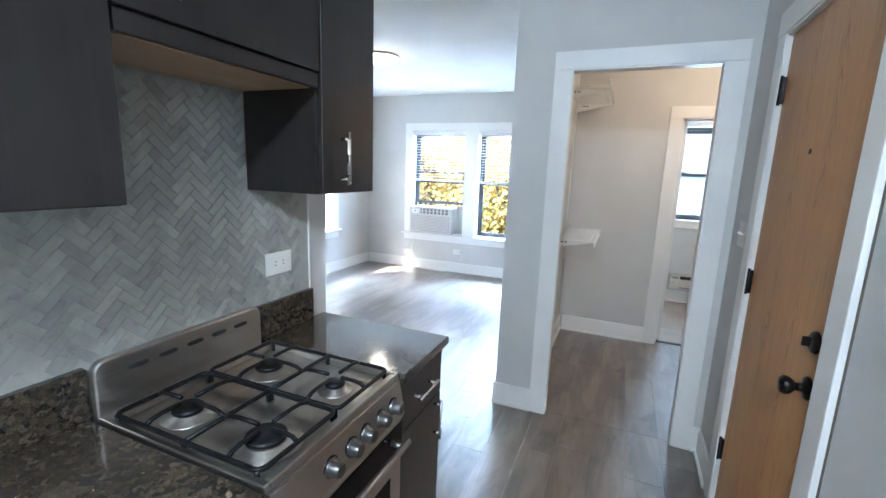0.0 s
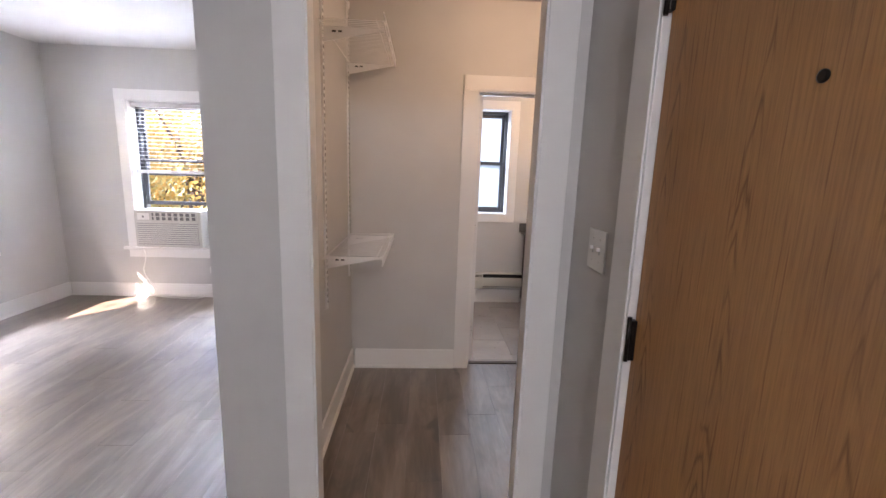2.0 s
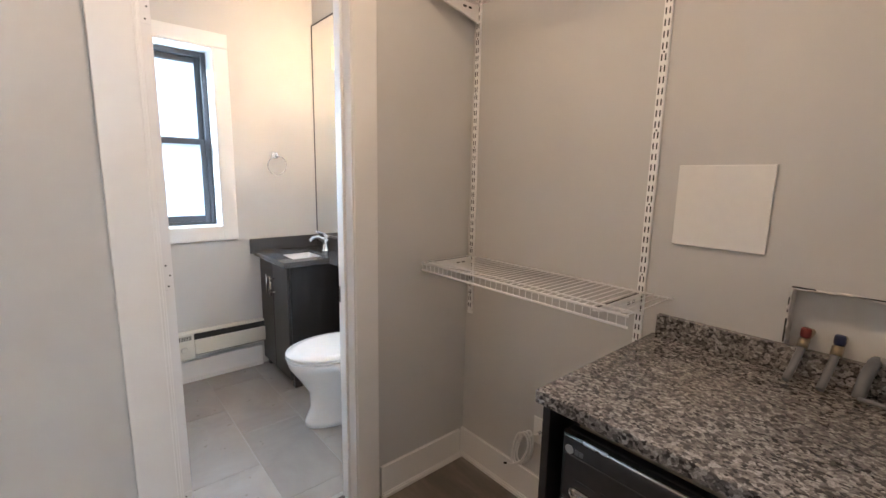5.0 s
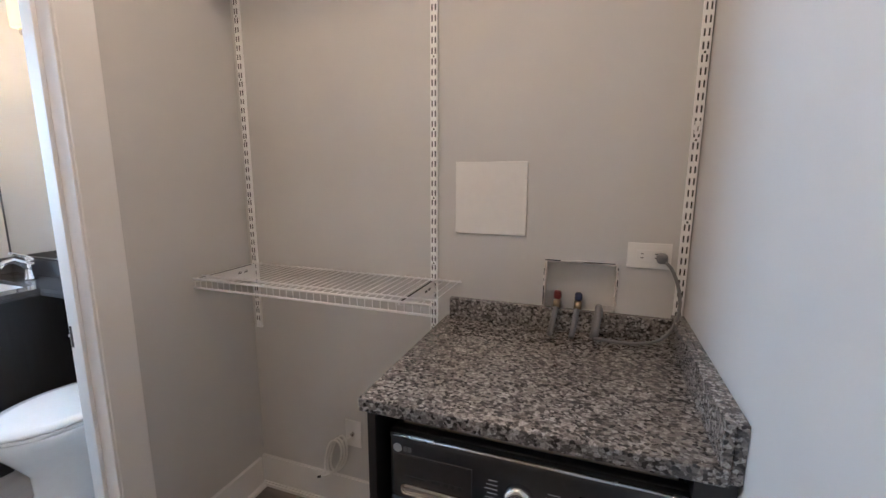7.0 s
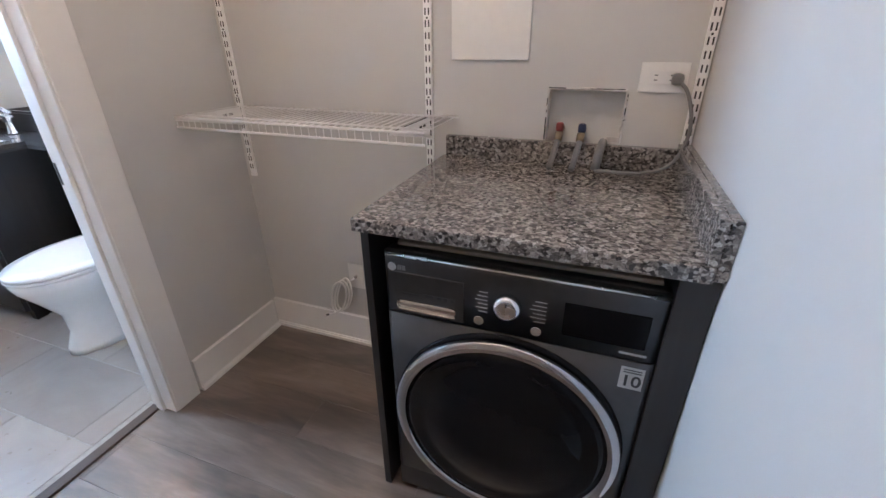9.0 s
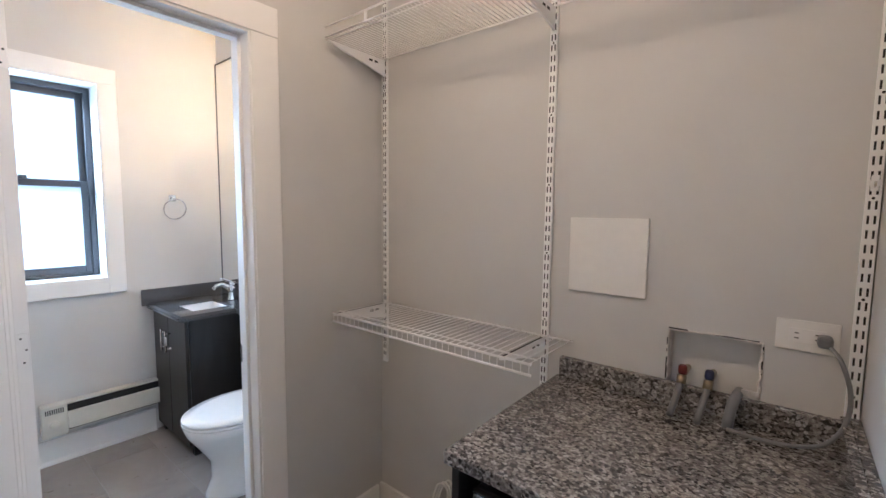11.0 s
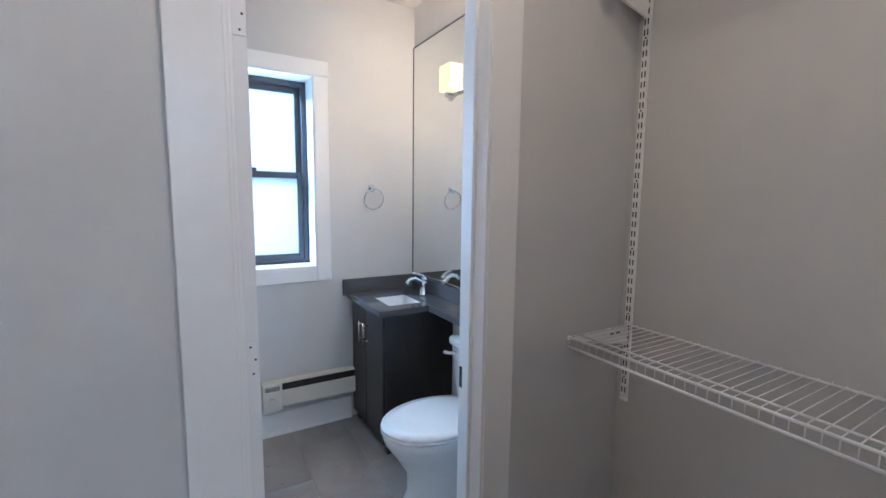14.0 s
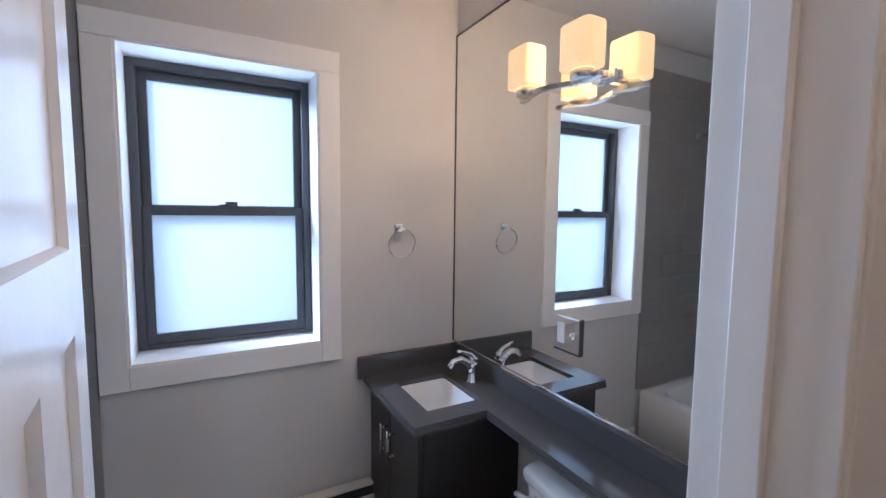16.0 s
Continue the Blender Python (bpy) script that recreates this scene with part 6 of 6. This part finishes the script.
for i, (x, y, h, s, m) in enumerate(((-5.5, 12.5, 8.5, 2.6, M_LEAF_Y), (-2.4, 13.0, 7.6, 2.4, M_LEAF_G), (-8.5, 14.5, 9.0, 2.8, M_LEAF_Y), (-4.0, 16.5, 9.5, 3.0, M_LEAF_Y),
                                     (-9.0, 8.6, 8.0, 2.4, M_LEAF_Y), (-11.5, 11.5, 9.0, 2.8, M_LEAF_G), (-13.0, 16.0, 9.5, 3.0, M_LEAF_Y), (0.5, 15.5, 8.5, 2.5, M_LEAF_Y))):
    tree(x, y, h, s, m, 20 + i)
# unseen added tree, its crown blocks the upper sun through the side window
tree(-8.7, -1.4, 13.7, 1.35, M_LEAF_G, 41, 210, 60, 0.925, 3)

# ---- floors, tiles and mosaic ----
floor = solo("floor", boxes((LX, BACK, -0.06, EX + 0.1, DY0 + 0.03, -0.0075), (LX, DY0 + 0.031, -0.06, -0.55, LY, -0.0075), (-0.549, DY0 + 0.031, -0.06, CX1, 4.43, -0.0075)),
             M_DARKGROUT, "grey-brown wood-look vinyl plank floor", "floor", kind="structure")
PL, PW = 1.22, 0.181
plank_meshes = {}


def plank(w, l):
    key = (round(w, 3), round(l, 3))
    if key not in plank_meshes:
        bm = bmesh.new()
        box(bm, -w / 2 + 0.0003, -l / 2 + 0.0003, -0.007, w / 2 - 0.0003, l / 2 - 0.0003, 0.0)
        es = [e for e in bm.edges if all(v.co.z > -1e-6 for v in e.verts)]
        bmesh.ops.bevel(bm, geom=es, offset=0.0006, segments=1, affect="EDGES")
        plank_meshes[key] = mesh_of("plank", bm, M_PLANK)
    return plank_meshes[key]


random.seed(3)
row = 0
X = LX
while X < CX1:
    off = random.uniform(0, PL)
    y = BACK - off
    while y < LY:
        for rx0, ry0, rx1, ry1 in ((LX, BACK, EX + 0.04, DY0 + 0.03), (LX, DY0 + 0.03, -0.55, LY), (-0.55, DY0 + 0.03, CX1, 4.42)):
            a0, a1, b0, b1 = max(X, rx0), min(X + PW, rx1), max(y, ry0), min(y + PL, ry1)
            if a1 - a0 > 0.02 and b1 - b0 > 0.02:
                o = new("plank", plank(a1 - a0, b1 - b0))
                o.parent = floor
                o.location = ((a0 + a1) / 2, (b0 + b1) / 2, 0)
        y += PL
    X += PW

tf = solo("floor_bath", boxes((BX0, 4.431, -0.06, BX, BY, -0.0008)), M_GROUT, "taupe porcelain tile floor with pale grout", "floor", kind="structure")
bm = box(bmesh.new(), -0.153, -0.303, -0.004, 0.153, 0.303, 0.001)
es = [e for e in bm.edges if all(v.co.z > 0 for v in e.verts)]
bmesh.ops.bevel(bm, geom=es, offset=0.0015, segments=1, affect="EDGES")
full = mesh_of("tile", bm, M_FLOORTILE)


def cut_tile(w, l):
    bm = box(bmesh.new(), -w / 2, -l / 2, -0.004, w / 2, l / 2, 0.001)
    return mesh_of("tile", bm, M_FLOORTILE)


for i in range(-5, 4):
    cx = 0.92 + 0.155 + i * 0.31
    for j in range(-1, 5):
        cy = 4.43 + (0.305 if i % 2 else 0.0) + j * 0.61 - 0.18
        a0, a1, b0, b1 = max(cx - 0.153, BX0), min(cx + 0.153, BX), max(cy - 0.303, 4.456), min(cy + 0.303, BY)
        if a1 - a0 < 0.02 or b1 - b0 < 0.02:
            continue
        whole = a1 - a0 > 0.305 and b1 - b0 > 0.605
        o = new("tile", full if whole else cut_tile(a1 - a0, b1 - b0))
        o.parent = tf
        o.location = ((a0 + a1) / 2, (b0 + b1) / 2, 0)

# tiles round the tub
TW, TH = 0.45, 0.15
tiles = {}
for name, axis, face, d, a0, a1 in (("tub_tiles_end", "y", BY, -1, BX0 + 0.008, 0.335), ("tub_tiles_side", "x", BX0, 1, BY1, BY - 0.008)):
    holder = solo(name, boxes((a0, face + d * 0.0005, 0.40, a1, face + d * 0.003, 2.42) if axis == "y" else (face + d * 0.0005, a0, 0.40, face + d * 0.003, a1, 2.42)), M_GROUT,
                  "grey glazed wall tiles in running bond round the tub", "wall tiles", kind="structure")
    r, z = 0, 0.40
    while z < 2.41:
        a = a0 - (TW / 2 if r % 2 else 0)
        while a < a1:
            p, q = max(a, a0) + 0.001, min(a + TW, a1) - 0.001
            if q - p > 0.012:
                key = (axis, round(q - p, 3))
                if key not in tiles:
                    h = (q - p) / 2
                    tiles[key] = mesh_of("tile", boxes((-h, -0.006, -TH / 2 + 0.001, h, 0.0, TH / 2 - 0.001) if axis == "y" else (0.0, -h, -TH / 2 + 0.001, 0.006, h, TH / 2 - 0.001)), M_TUBTILE)
                o = new("tile", tiles[key])
                o.parent = holder
                o.location = ((p + q) / 2, face + d * 0.003, z + TH / 2) if axis == "y" else (face + d * 0.003, (p + q) / 2, z + TH / 2)
            a += TW
        z += TH
        r += 1

# herringbone mosaic on the kitchen wall
holder = solo("mosaic_backsplash", boxes((KX + 0.0004, -1.0, 1.02, KX + 0.003, 1.388, 1.76)), M_TILEGROUT, "grey honed marble herringbone mosaic backsplash", "backsplash", kind="structure")
a, b = 0.025, 0.075
bm = box(bmesh.new(), 0.0, -b / 2 + 0.0003, -a / 2 + 0.0003, 0.0014, b / 2 - 0.0003, a / 2 - 0.0003)
es = [e for e in bm.edges if all(v.co.x > 0.001 for v in e.verts)]
bmesh.ops.bevel(bm, geom=es, offset=0.0003, segments=1, affect="EDGES")
chip = mesh_of("mosaic_tile", bm, M_MARBLE)
rest = bmesh.new()
count = 0
cells = []
c45 = math.sqrt(0.5)
for i in range(-90, 90):
    for j in range(-30, 30):
        for k in (0, 1):
            # herringbone lattice: pairs of one lying and one standing piece
            ox, oz = i * a + j * b, i * a - j * b
            if k == 0:
                cu_, cv_, rot = ox + b / 2, oz + a / 2, 0
            else:
                cu_, cv_, rot = ox + b + a / 2, oz + a - b / 2, 1
            y, z = 0.55 + (cu_ - cv_) * c45, 1.36 + (cu_ + cv_) * c45
            if -0.3 < y < 1.362 and 1.03 < z < 1.755:
                cells.append((y, z, rot))
seen_cells = set()
for y, z, rot in sorted(cells, key=lambda c: -c[0]):
    key = (round(y, 3), round(z, 3))
    if key in seen_cells:
        continue
    seen_cells.add(key)
    ang = 45 + 90 * rot
    if count < 300 and y > 0.52:
        o = new("mosaic_tile", chip)
        o.parent = holder
        o.matrix_local = pose(KX + 0.003, y, z, ang)
        count += 1
    else:
        t = bmesh.new()
        t.from_mesh(chip)
        t.transform(pose(KX + 0.003, y, z, ang))
        me = bpy.data.meshes.new("tmp")
        t.to_mesh(me)
        t.free()
        rest.from_mesh(me)
        bpy.data.meshes.remove(me)
me = bpy.data.meshes.new("mosaic_rest")
rest.to_mesh(me)
rest.free()
me.materials.append(M_MARBLE)
o = new("mosaic_rest", me)
o.parent = holder
o["kind"] = "stuff"
solo("backsplash_trim", boxes((KX + 0.0005, 1.3885, 1.042, KX + 0.010, 1.393, 1.438)), M_TRIM, "thin white edge trim of the mosaic", "trim", kind="structure")
